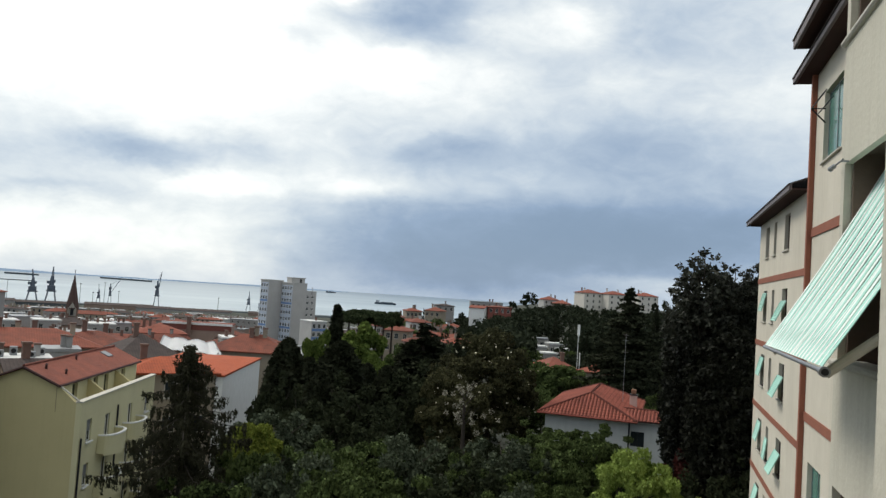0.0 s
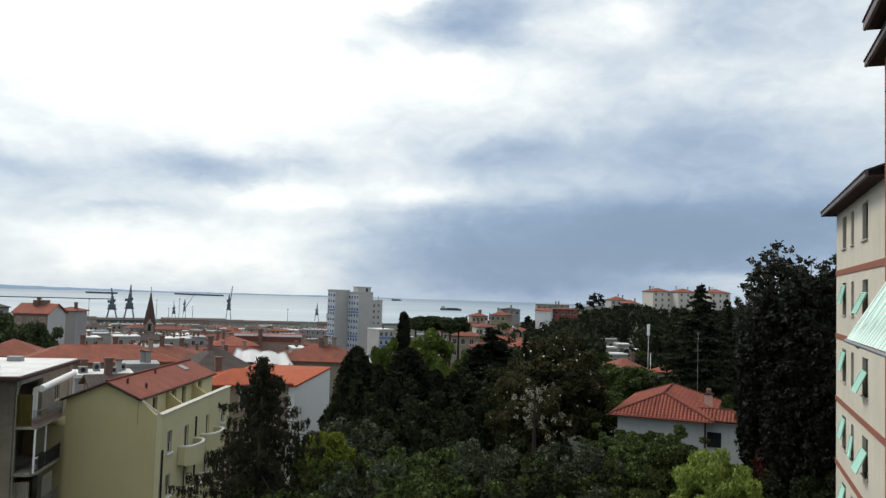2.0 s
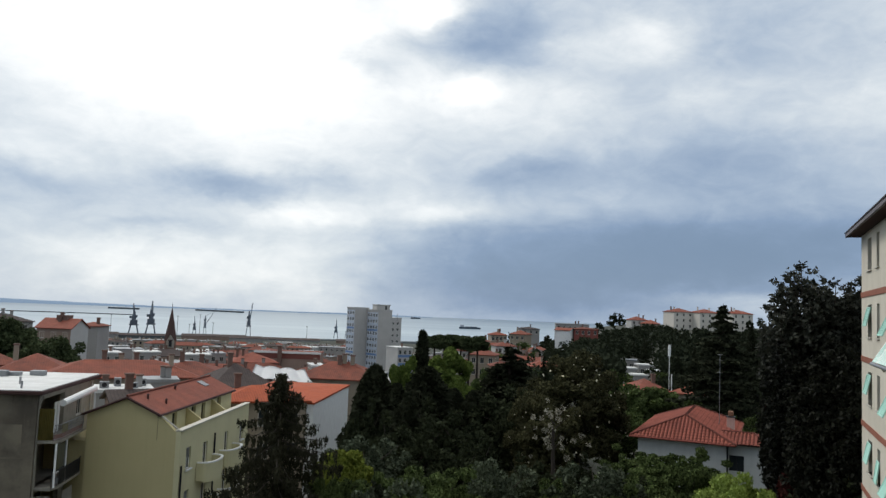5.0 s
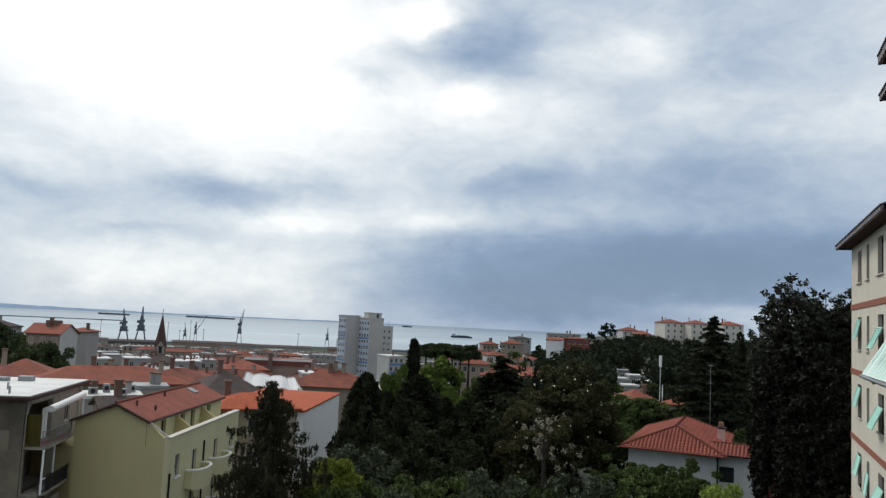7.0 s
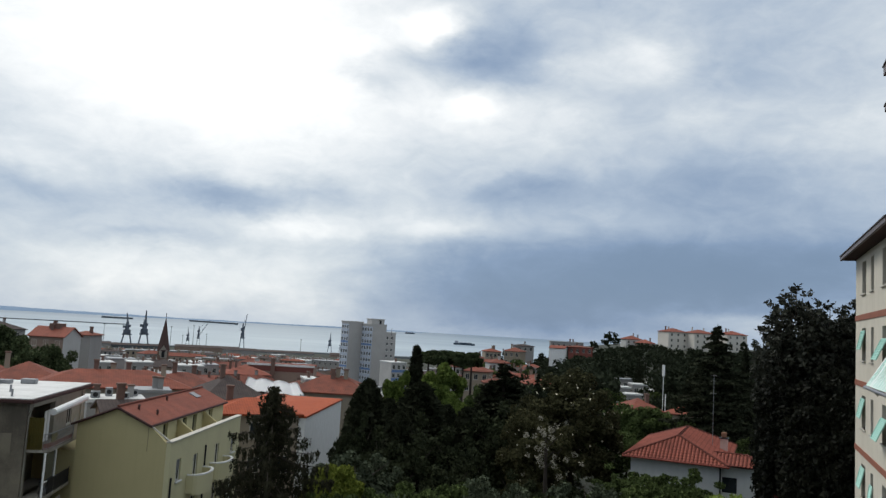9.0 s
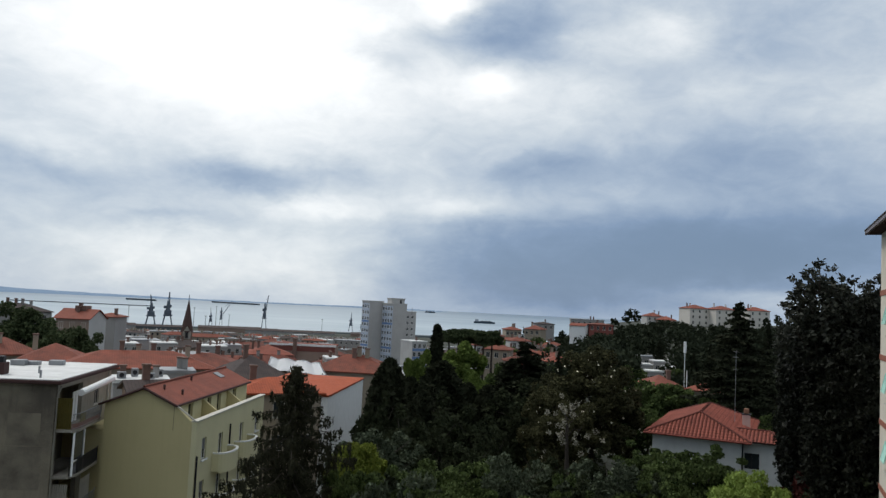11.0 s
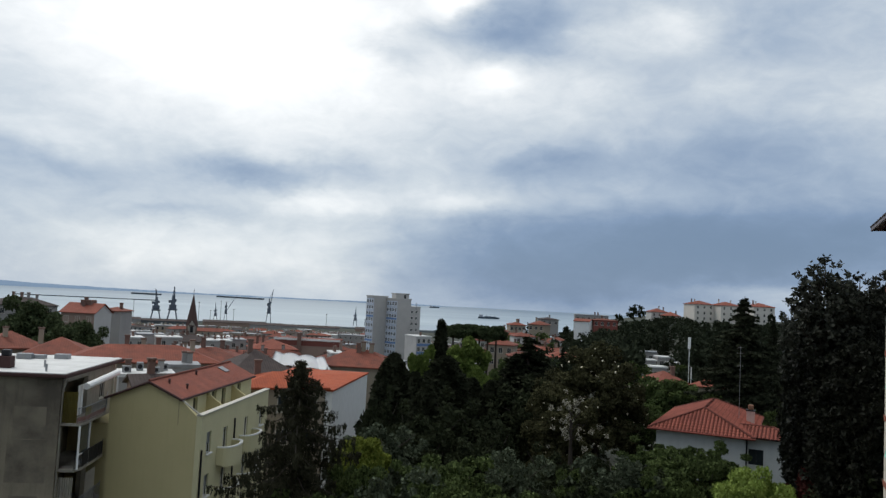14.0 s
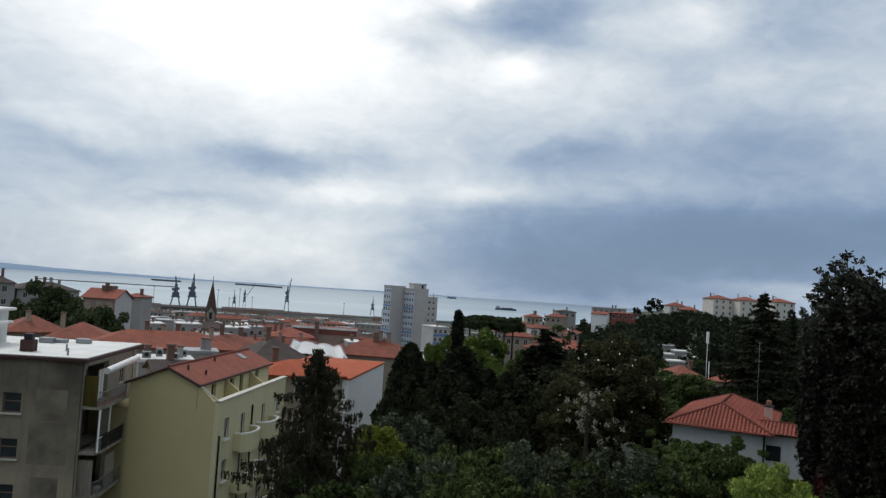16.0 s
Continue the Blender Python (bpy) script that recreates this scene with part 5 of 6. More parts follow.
for az, r, el, k, w in ((-9.6, 60, -8.0, 60, 0.8), (-6.3, 66, -6.9, 90, 0.95), (-1.4, 72, -5.6, 250, 1.0),
                        (-7.6, 60, -8.0, 290, 0.9), (0.2, 70, -6.0, 10, 0.9), (20.6, 56, -3.0, 200, 0.9), (18.0, 80, -2.0, 20, 0.8), (-4.2, 64, -7.6, 130, 0.9)):
    c = copy_thing(yew, pose(0, 0, 0))
    stand(c, az, r, el, 11, foot(az, r), k, w)
# magnolia in flower left of the villa
mag = broadleaf("magnolia", "wide brownish green magnolia dotted with cream blossom", "tree", 13, 4.6, 11.5, 34000, 0.23, L_MAG, 51, 170, 0.16, flowers=150, lumpy=0.35)
stand(mag, 4.1, 74, -2.95, 13, 38.5)
mag2 = copy_thing(mag, pose(0, 0, 0))
stand(mag2, 1.6, 66, -6.0, 13, 38.5, 70, 0.9)
# cypress and lime tree
cy = cypress(17, 1.25, 5200, L_FIR, 61, "slender dark green cypress among trees")
stand(cy, -7.5, 120, -1.8, 17, foot(-7.5, 120))
lime = broadleaf("lime_tree", "bright yellow-green lime tree", "tree", 12, 3.2, 7.5, 22000, 0.24, L_LIME, 71, 70, 0.22, "bright green trees")
stand(lime, -5.6, 104, -3.0, 12, foot(-5.6, 104), 0, 0.74)
for az, r, el, k, w in ((-8.7, 112, -3.7, 90, 0.5), (-4.4, 98, -5.2, 190, 0.6)):
    c = copy_thing(lime, pose(0, 0, 0))
    stand(c, az, r, el, 12, foot(az, r), k, w)
# umbrella pines behind
pine = broadleaf("stone_pine", "dark flat-topped stone pine", "pine", 13, 2.5, 3.4, 6500, 0.36, L_TOWN, 81, 60, 0.26, "stone pines")
stand(pine, -6.6, 190, -1.95, 13, 34)
for i in range(5):
    c = copy_thing(pine, pose(0, 0, 0))
    stand(c, -5.9 + i * 0.62, 190 + 3 * (i % 3), -1.92 - 0.05 * (i % 2), 13, 34, i * 70)
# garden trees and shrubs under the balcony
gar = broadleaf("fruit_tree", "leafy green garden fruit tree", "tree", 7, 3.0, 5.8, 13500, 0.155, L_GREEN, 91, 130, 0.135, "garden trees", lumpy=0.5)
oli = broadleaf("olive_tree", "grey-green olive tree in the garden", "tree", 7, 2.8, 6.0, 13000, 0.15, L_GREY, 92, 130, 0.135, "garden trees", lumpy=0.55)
bsh = broadleaf("laurel_bush", "rounded fresh green laurel bush", "bush", 6, 2.5, 4.3, 27000, 0.10, L_BUSH, 93, 130, 0.15, "bright bushes", lumpy=0.12)
yel = broadleaf("golden_bush", "yellow-green flowering bush in the garden", "bush", 6, 1.7, 2.7, 16000, 0.11, L_YEL, 94, 200, 0.15, lumpy=0.08)
stand(yel, -12.9, 45, -10.4, 6, 39.5, 0, 0.8)
for az, r, el, k in ((-13.4, 42, -12.2, 30), (-12.0, 42, -11.9, 140)):
    stand(copy_thing(gar, pose(0, 0, 0)), az, r, el, 7, 38.6, k, 0.6)
stand(bsh, 14.75, 38, -10.5, 6, 40.0, 0, 0.70)
c = copy_thing(bsh, pose(0, 0, 0))
stand(c, 18.9, 36, -13.2, 6, 40.0, 210, 0.5)
stand(oli, -11.2, 50, -9.5, 7, 38.5)
stand(gar, -5.2, 44, -11.3, 7, 38.8)
SHRUBS = ((0, 12.4, 37, -13.2), (2, 14.2, 44, -11.8), (0, -14.6, 36, -13.6), (1, -9.6, 38, -12.6), (1, -11.6, 37, -12.8), (2, -8.6, 52, -9.9), (2, -4.6, 50, -9.7), (1, -1.4, 44, -9.9), (0, 2.8, 46, -11.2),
          (1, 5.4, 47, -10.6), (0, 7.6, 44, -11.3), (0, 10.0, 46, -10.2), (0, 11.9, 50, -9.2), (2, 8.3, 53, -10.4), (2, 4.2, 56, -9.6), (2, -3.0, 55, -9.2), (1, -13.6, 54, -9.9),
          (2, 1.1, 37, -12.2), (0, -3.4, 36, -13.4), (1, 6.4, 37, -13.0), (0, 9.4, 36, -13.6), (2, 17.6, 42, -11.6), (2, 19.0, 46, -10.2), (2, 21.8, 44, -9.6), (0, -6.4, 34, -13.6), (2, 0.4, 52, -9.4),
          (0, -6.9, 40, -11.0), (2, 3.6, 40, -12.0), (0, 4.6, 35, -14.0))
for i, (k, az, r, el) in enumerate(SHRUBS):
    c = copy_thing((gar, oli, yew)[k], pose(0, 0, 0))
    stand(c, az, r, el - 0.45 * (i * 5 % 3), (7, 7, 11)[k], 38.6, i * 47, 0.66 + 0.11 * (i * 3 % 4))
tuft = broadleaf("small_tree", "small green tree among the hillside houses", "tree", 9, 3.0, 8.0, 2600, 0.48, L_GREEN, 98, 50, 0.25, "hillside trees")
stand(tuft, -2.4, 232, -3.1, 9, foot(-2.4, 232) - 1)
rnd = random.Random(17)
for az, r, el, k in ((9.4, 57, -9.6, 15), (11.3, 58, -9.15, 95), (13.2, 57, -9.8, 185), (7.9, 60, -9.3, 275), (7.2, 80, -6.5, 40), (6.4, 76, -7.3, 150), (8.0, 84, -7.0, 250), (16.6, 84, -6.2, 90), (15.8, 82, -7.2, 170), (7.3, 118, -5.7, 10), (8.7, 112, -5.0, 70), (7.9, 114, -4.9, 200), (9.4, 113, -5.2, 20), (10.9, 112, -5.7, 130), (12.2, 105, -5.8, 200), (10.0, 120, -5.0, 260), (6.6, 150, -3.9, 300), (9.6, 165, -3.9, 20)):
    c = copy_thing(gar if r < 90 else tuft, pose(0, 0, 0))
    stand(c, az, r, el, 7 if r < 90 else 9, foot(az, r) - 0.5, k, 1.0)
pale = broadleaf("almond_tree", "sparse shrub with pale silvery twigs and blossom", "shrub", 6, 1.6, 4.2, 900, 0.09, leaf_mat("pale_twigs", (0.08, 0.08, 0.06), (0.38, 0.36, 0.285)), 97, 40, 0.11, lumpy=0.6)
stand(pale, 2.4, 61, -6.0, 6, 41.5)
# red-leaved shrub by the villa's corner
red = broadleaf("red_plum", "dark red-leaved plum shrub beside the villa", "shrub", 5, 1.0, 4.0, 2500, 0.2, L_RED, 95, 40, 0.25)
stand(red, 18.0, 47, -10.2, 5, 40.0, 0, 0.8)
# trees among the houses on the town side
elm = broadleaf("plane_tree", "full dark green street tree", "tree", 14, 5.5, 12, 14000, 0.42, L_TOWN, 96, 90, 0.22, "street trees")
stand(elm, -35.4, 165, -1.5, 14, 34)
for az, r, el, k, w in ((-33.0, 160, -2.7, 40, 1.0), (-34.0, 150, -3.2, 120, 0.9), (-31.9, 170, -3.3, 200, 0.8), (-37.4, 170, -2.7, 100, 0.8)):
    c = copy_thing(elm, pose(0, 0, 0))
    stand(c, az, r, el, 14, 32, k, w)


for i in range(14):
    az, r = rnd.uniform(-4.6, 1.2), rnd.uniform(170, 310)
    c = copy_thing(tuft, pose(0, 0, 0))
    stand(c, az, r, np.interp(r, (170, 310), (-4.0, -2.1)) - rnd.uniform(0, 0.5), 9, foot(az, r) - 1, i * 50, 0.75)


def woods():
    """The wooded hillside behind the gardens, too many trees to count."""
    rng = np.random.default_rng(7)
    pts = []
    for i in range(620):
        az = rng.uniform(-1.5, 26)
        r = rng.uniform(150, 470)
        g = foot(az, r)
        h = rng.uniform(6, 12)
        lim = np.interp(az, (-1.5, 2, 5, 7, 10, 16, 26), (-2.4, -2.0, -1.7, -0.8, -0.75, -0.7, -0.3)) + rng.normal(0, 0.1)
        ztop = min(g + h, top_at(lim, r))
        if ztop < g + 3:
            continue
        if 6.9 < az < 9.6 and 160 < r < 260:
            continue
        h = ztop - g
        x, y = polar(az, r)
        n = 240
        p = crown_points(rng, n, rng.uniform(2.2, 4.2), h * 0.5, 14, 0.35)
        pts.append(p + np.array([x, y, g + h * 0.55]))
    for az, r, el in ((6.6, 430, 0.4), (6.2, 425, 0.1), (7.0, 430, 0.05), (5.4, 400, -0.6), (15.6, 430, 0.1), (16.3, 430, 0.2), (3.7, 380, -1.0), (-1.3, 380, -1.35)):
        x, y = polar(az, r)
        g = foot(az, r)
        h = top_at(el, r) - g
        pts.append(crown_points(rng, 260, 2.0, h * 0.5, 20, 0.3) + np.array([x, y, g + h * 0.52]))
    me = leaf_mesh("woods", np.concatenate(pts), 0.85, rng, stretch=1.3)
    me.materials.append(leaf_mat("hillside_woods", (0.014, 0.020, 0.011), (0.034, 0.041, 0.024)))
    tagged(new("woods", me), "dark green wooded hillside", "woods", kind="stuff")


woods()

# ---------------------------------------------------------------- the town
CITY_WALLS = (mat("town_render_ochre", (0.31, 0.262, 0.20), spread=0.5, scale=0.2, streak=0.2), mat("town_render_grey", (0.31, 0.30, 0.285), spread=0.5, scale=0.2, streak=0.2),
              mat("town_render_white", (0.48, 0.475, 0.455), spread=0.4, scale=0.2, streak=0.2), mat("town_render_pink", (0.30, 0.215, 0.17), spread=0.5, scale=0.2, streak=0.2))
WIN_MESH = {}


def town_window(parent, m, w=1.1, h=1.5, fr=None):
    """A window with sill; the pane is a piece of its own. Alike windows share their meshes."""
    key = (w, h, (fr or SILL).name)
    if key not in WIN_MESH:
        ob = part("window", window_frame(w, h), fr or SILL, parent, m=m)
        WIN_MESH[key] = (ob, part("pane", box(-w / 2 + 0.06, w / 2 - 0.06, -0.02, 0.02, 0.06, h - 0.06), GLASS, ob))
        return ob
    win = share("window", WIN_MESH[key][0], parent, m)
    share("pane", WIN_MESH[key][1], win, pose(0, 0, 0))
    return win


def block(label, az, r, w, d, base, eave_z, rise, turn, wall, tiles, kind="hip", cols=0, storey=3.1, rows_=2, chim=1, name="town_house", category="house", group="houses of the town", over=0.4, side=True, seed=0):
    """A house: walls, tiled roof, chimneys, and windows on the two sides towards the balcony. turn: 0 faces the balcony."""
    rnd = random.Random(seed or int(az * 100 + r))
    x, y = polar(az, r)
    t = thing(name, label, category, pose(x, y, 0, rz=-az + turn), group)
    # local: front at y = -d/2 towards the balcony
    if kind == "gable":
        bm = box(-w / 2, w / 2, -d / 2, d / 2, base, eave_z)
        for sx in (-w / 2 + 0.01, w / 2 - 0.01):
            v = [bm.verts.new((sx, -d / 2, eave_z)), bm.verts.new((sx, d / 2, eave_z)), bm.verts.new((sx, 0, eave_z + rise - 0.1))]
            bm.faces.new(v if sx > 0 else v[::-1])
    else:
        bm = box(-w / 2, w / 2, -d / 2, d / 2, base, eave_z)
    part("wall", bm, wall, t)
    if kind == "flat":
        part("roof", box(-w / 2 - 0.15, w / 2 + 0.15, -d / 2 - 0.15, d / 2 + 0.15, eave_z + 0.005, eave_z + 0.35), tiles, t)
    else:
        part("roof", roof(w, d, eave_z, rise, kind, over), tiles, t)
    for i in range(chim):
        cx, cy = rnd.uniform(-w * 0.35, w * 0.35), rnd.uniform(-d * 0.2, d * 0.2)
        zt = eave_z + (rise * (1 - abs(cy) / (d / 2)) if kind != "flat" else 0.3)
        c = part("chimney", box(cx - 0.3, cx + 0.3, cy - 0.25, cy + 0.25, zt - 0.8, zt + 1.2), rnd.choice((BRICK, BRICK, wall)), t)
        part("chimney_cap", box(cx - 0.38, cx + 0.38, cy - 0.33, cy + 0.33, zt + 1.205, zt + 1.4), BRICK, c)
    for k in range(rows_):
        z = eave_z - 2.3 - k * storey
        if z < base + 0.5:
            break
        for i in range(cols):
            town_window(t, pose(-w / 2 + (i + 0.5) * w / cols, -d / 2, z))
        if side and r < 260:
            n = max(1, int(cols * d / w)) if cols else 0
            for i in range(n):
                yy = -d / 2 + (i + 0.5) * d / n
                if turn >= 0:
                    town_window(t, pose(-w / 2, yy, z, rz=-90))
                else:
                    town_window(t, pose(w / 2, yy, z, rz=90))
    return t


W_OCHRE, W_GREY, W_WHITE, W_PINK = CITY_WALLS
# houses that can be told apart, nearest first
block("white-walled house with bright orange tiled roof", -16.85, 85.2, 9.0, 18, 30, 45.6, 0.35, -14.5, WHITE, TILE_O, "hip", 0, rows_=0, chim=0, over=0.12)
block("old house with dark slate roof", -20.9, 106, 8, 10, 28, 44.2, 2.6, 14, W_OCHRE, TILE_D, "hip", 3, chim=1)
block("long house with dark red tiled hip roof", -28.5, 113, 19.0, 10, 27, 44.6, 1.9, 3, W_OCHRE, TILE_C, "hip", 6, chim=4)
block("house with dark red tiled hip roof beside the long house", -24.0, 116, 10.5, 9, 27, 44.5, 1.7, -5, W_GREY, TILE_C, "hip", 4, chim=2)
block("house with long red tiled roof and dormer chimneys", -13.4, 118, 12, 9, 27, 44.3, 2.2, -10, W_OCHRE, TILE_C, "hip", 4, chim=3)
block("terracotta-roofed low house behind the yellow house", -19.2, 78, 8, 7, 30, 45.8, 1.1, 10, W_OCHRE, TILE_O, "hip", 3, chim=1)
block("small house with red hip roof beside trees", -36.6, 124, 8, 9, 30, 45.2, 2.0, 10, W_OCHRE, TILE_C, "hip", 3)
block("small house with red hip roof beside trees", -33.6, 118, 8, 8, 30, 44.9, 2.0, -5, W_OCHRE, TILE_C, "hip", 3)
ann = block("low annex with white flat roof", -28.2, 90, 5.5, 5, 28, 45.0, 0, 4, W_GREY, ROOFWHITE, "flat", 0, chim=2)
for x, y, w, h in ((-2.0, -1.2, 0.9, 0.7), (-0.6, 0.6, 0.7, 0.9), (0.9, -1.4, 0.8, 0.6), (2.0, 0.8, 0.6, 0.8)):
    unit = part("cooling_unit", box(x - w / 2, x + w / 2, y - 0.3, y + 0.3, 45.36, 45.36 + h, bevel=0.04), METAL, ann, "grey rooftop cooling unit")
    part("fan_grille", rod((x, y - 0.302, 45.36 + h * 0.5), (x, y - 0.33, 45.36 + h * 0.5), min(w, h) * 0.36, n=12), IRON, unit)
block("small house with dark roof and metal edge", -27.4, 72, 4.2, 4.0, 30, 46.2, 0.9, 12, W_PINK, TILE_D, "gable", 0, chim=1)
block("annex with pale flat roof", -26.0, 95, 4, 4, 28, 45.5, 0, 4, W_GREY, METAL, "flat", 0, chim=2)
gab = block("apartment house with blank white gable and brown front", -32.2, 200, 8.0, 8.0, 28, 47.2, 2.2, -28, W_WHITE, TILE, "gable", 3, rows_=3, chim=3, side=False)
part("front_render", box(-3.98, 3.98, -4.03, -4.003, 28, 47.0), W_PINK, gab, "brown rendered front")
part("stair_house", box(-1.2, 1.4, -1.0, 1.6, 47.5, 50.1), BRICK, gab, "brick stair house on the roof")
block("grey-brown apartment house behind the white gable", -30.35, 214, 5.0, 8, 28, 47.4, 0.9, -20, W_GREY, TILE_C, "hip", 0, rows_=3, chim=2)
block("grey old town house with dark roof", -36.2, 228, 15, 10, 30, 47.6, 1.9, 18, W_GREY, TILE_D, "hip", 4, rows_=2, chim=4)
block("grey old town house with dark roof", -39.2, 222, 9, 10, 30, 49.0, 2.4, 10, W_GREY, TILE_D, "hip", 2, rows_=2, chim=3)

block("town house with broad orange-red hip roof", -19.77, 205, 11.5, 10, 27, 39.80, 1.9, 6, W_GREY, TILE, "hip", 5, chim=2)
hall = block("long low hall with white-edged roof", -17.14, 235, 19.0, 9, 24, 40.38, 0, -8, W_PINK, TILE_C, "flat", 0, chim=0, category="hall")
part("white_cornice", box(-9.75, 9.75, -4.8, -4.66, 40.38 - 0.1, 40.38 + 0.5), WHITE, hall, "long white roof edge")
part("red_fascia", box(-9.5, 9.5, -4.62, -4.505, 40.38 - 1.6, 40.38 - 0.15), mat("dull_red_panel", (0.20, 0.07, 0.055)), hall, "dull red wall panel")
stack = part("chimney", box(-2.6, -1.5, -6.6, -5.6, 24, 40.38 + 1.9, bevel=0.05), BRICK, hall, "tall dark brick chimney")
part("chimney_cap", box(-2.7, -1.4, -6.7, -5.5, 40.38 + 1.905, 40.38 + 2.15), BRICK, stack)
for az, r, w, z, tl in ((-26.9, 250, 7.0, 38.6, ROOFWHITE), (-23.6, 245, 7.5, 38.4, ROOFWHITE), (-28.1, 265, 8.0, 38.4, METAL), (-22.3, 255, 5.0, 38.2, METAL), (-15.2, 190, 3.0, 40.2, ROOFWHITE), (-29.2, 240, 5.0, 38.9, ROOFWHITE)):
    block("low town building with pale flat roof", az, r, w, 8, 24, z, 0, 8, W_GREY, tl, "flat", 2, rows_=1, chim=2)


def tower():
    """The high-rise: three slabs standing side on, blue-grey window sides and blank concrete sides."""
    x, y = polar(-11.2, 392)
    t = thing("tower_block", "tall pale concrete tower block with blue-grey window panels", "tower block", pose(x, y, 0, rz=11.2))
    f = 6.845   # metres to a degree at that distance
    def slab(az, w1, w2, top, depth, cols, win=True):
        cx = (az + 11.2) * f
        m = pose(cx, depth, 0, rz=38)
        part("slab", box(-w2 / 2, w2 / 2, -w1 / 2, w1 / 2, 12, top), CONCRETE, t, m=m)
        pan = part("window_side", box(-w2 / 2 - 0.12, -w2 / 2 - 0.005, -w1 / 2 + 0.3, w1 / 2 - 0.3, 13, top - 0.8), TOWERBLUE, t, "pale blue-grey panelled side", m=m)
        part("parapet", box(-w2 / 2 - 0.25, w2 / 2 + 0.1, -w1 / 2 - 0.1, w1 / 2 + 0.1, top + 0.005, top + 0.6), CONCRETE, t, m=m)
        k = 0
        z = top - 3.0
        while win and z > 16:
            for i in range(cols):
                yy = -w1 / 2 + 0.3 + (i + 0.5) * (w1 - 0.6) / cols
                town_window(t, m @ pose(-w2 / 2 - 0.13, yy, z, rz=-90), 1.3, 1.6, WHITE)
            if k % 4 == 2:
                part("blue_band", box(-w2 / 2 - 0.16, -w2 / 2 - 0.125, -w1 / 2 + 0.4, w1 / 2 - 0.4, z - 1.1, z - 0.15), BLUE, t, m=m)
            z -= 3.0
            k += 1
        return m
    slab(-12.35, 6.6, 8.6, 53.6, 0, 3)
    slab(-10.75, 9.0, 8.6, 52.8, -1.5, 4)
    m2 = slab(-9.8, 5.0, 8.0, 49.0, 2.5, 2, False)
    for k in range(10):
        town_window(t, m2 @ pose(1.5, -2.5, 46 - 3 * k), 1.3, 1.4, WHITE)
        town_window(t, m2 @ pose(-1.5, -2.5, 46 - 3 * k), 1.3, 1.4, WHITE)
    ph = part("roof_house", box(-3.3, 3.6, -2.5, 4, 52.8, 55.6), CONCRETE, t, m=pose((-10.65 + 11.2) * f, 0, 0, rz=20))
    part("roof_house_cap", box(-3.6, 3.9, -2.8, 4.3, 55.605, 56.0), CONCRETE, ph)
    part("doorway", box(1.0, 2.0, -2.56, -2.505, 53, 55.2), IRON, ph)
    part("mast", rod((12, 1, 48), (12, 1, 51.5), 0.15, n=5), METAL, t)


tower()
low = block("low white building with blue window panels", -9.2, 300, 6.5, 9, 20, 39.5, 0, 30, W_WHITE, ROOFWHITE, "flat", 3, rows_=4, category="building")
for k in range(4):
    part("blue_band", box(-3.0, 3.0, -4.56, -4.505, 36.0 - 3.1 * k, 37.0 - 3.1 * k), BLUE, low, "blue window panels")
block("white terrace building beside trees", -9.1, 150, 4.2, 5, 26, 41.0, 0, 12, WHITE, ROOFWHITE, "flat", 3, rows_=2)


def church():
    x, y = polar(-25.4, 350)
    t = thing("church", "brown stone church tower with tall pointed spire", "church", pose(x, y, 0, rz=25.4))
    stone = mat("brown_church_stone", (0.24, 0.15, 0.11), (0.16, 0.10, 0.08), scale=0.5)
    part("tower", box(-2.3, 2.3, -2.3, 2.3, 14, 37.0), stone, t)
    bm = bmesh.new()
    ring = [bm.verts.new((2.8 * math.cos(math.pi * (i + 0.5) / 4), 2.8 * math.sin(math.pi * (i + 0.5) / 4), 37.0)) for i in range(8)]
    tip = bm.verts.new((0, 0, 51.4))
    for i in range(8):
        bm.faces.new((ring[i], ring[(i + 1) % 8], tip))
    part("spire", bm, mat("dark_brown_spire", (0.085, 0.05, 0.043), (0.055, 0.035, 0.03)), t, "dark brown pyramid spire")
    part("cross", rod((0, 0, 51.2), (0, 0, 53.0), 0.12, n=5), IRON, t)
    for s in (-1, 1):
        gb = bmesh.new()
        v = [gb.verts.new(p) for p in ((-1.6, -2.5, 34.0), (1.6, -2.5, 34.0), (1.6, -2.5, 37), (0, -2.5, 39.6), (-1.6, -2.5, 37))]
        gb.faces.new(v)
        bmesh.ops.solidify(gb, geom=gb.faces[:], thickness=0.4)
        part("gable", gb, SILL if s > 0 else stone, t, m=pose(0, 0, 0, rz=0 if s > 0 else 90))
    part("belfry_opening", box(-0.6, 0.6, -2.96, -2.92, 34.5, 37), IRON, t)
    part("nave", box(2.4, 24, -5, 5, 12, 28), stone, t)
    part("nave_roof", roof(22, 10, 28, 4, "gable"), TILE_C, t, m=pose(13.2, 0, 0))


church()


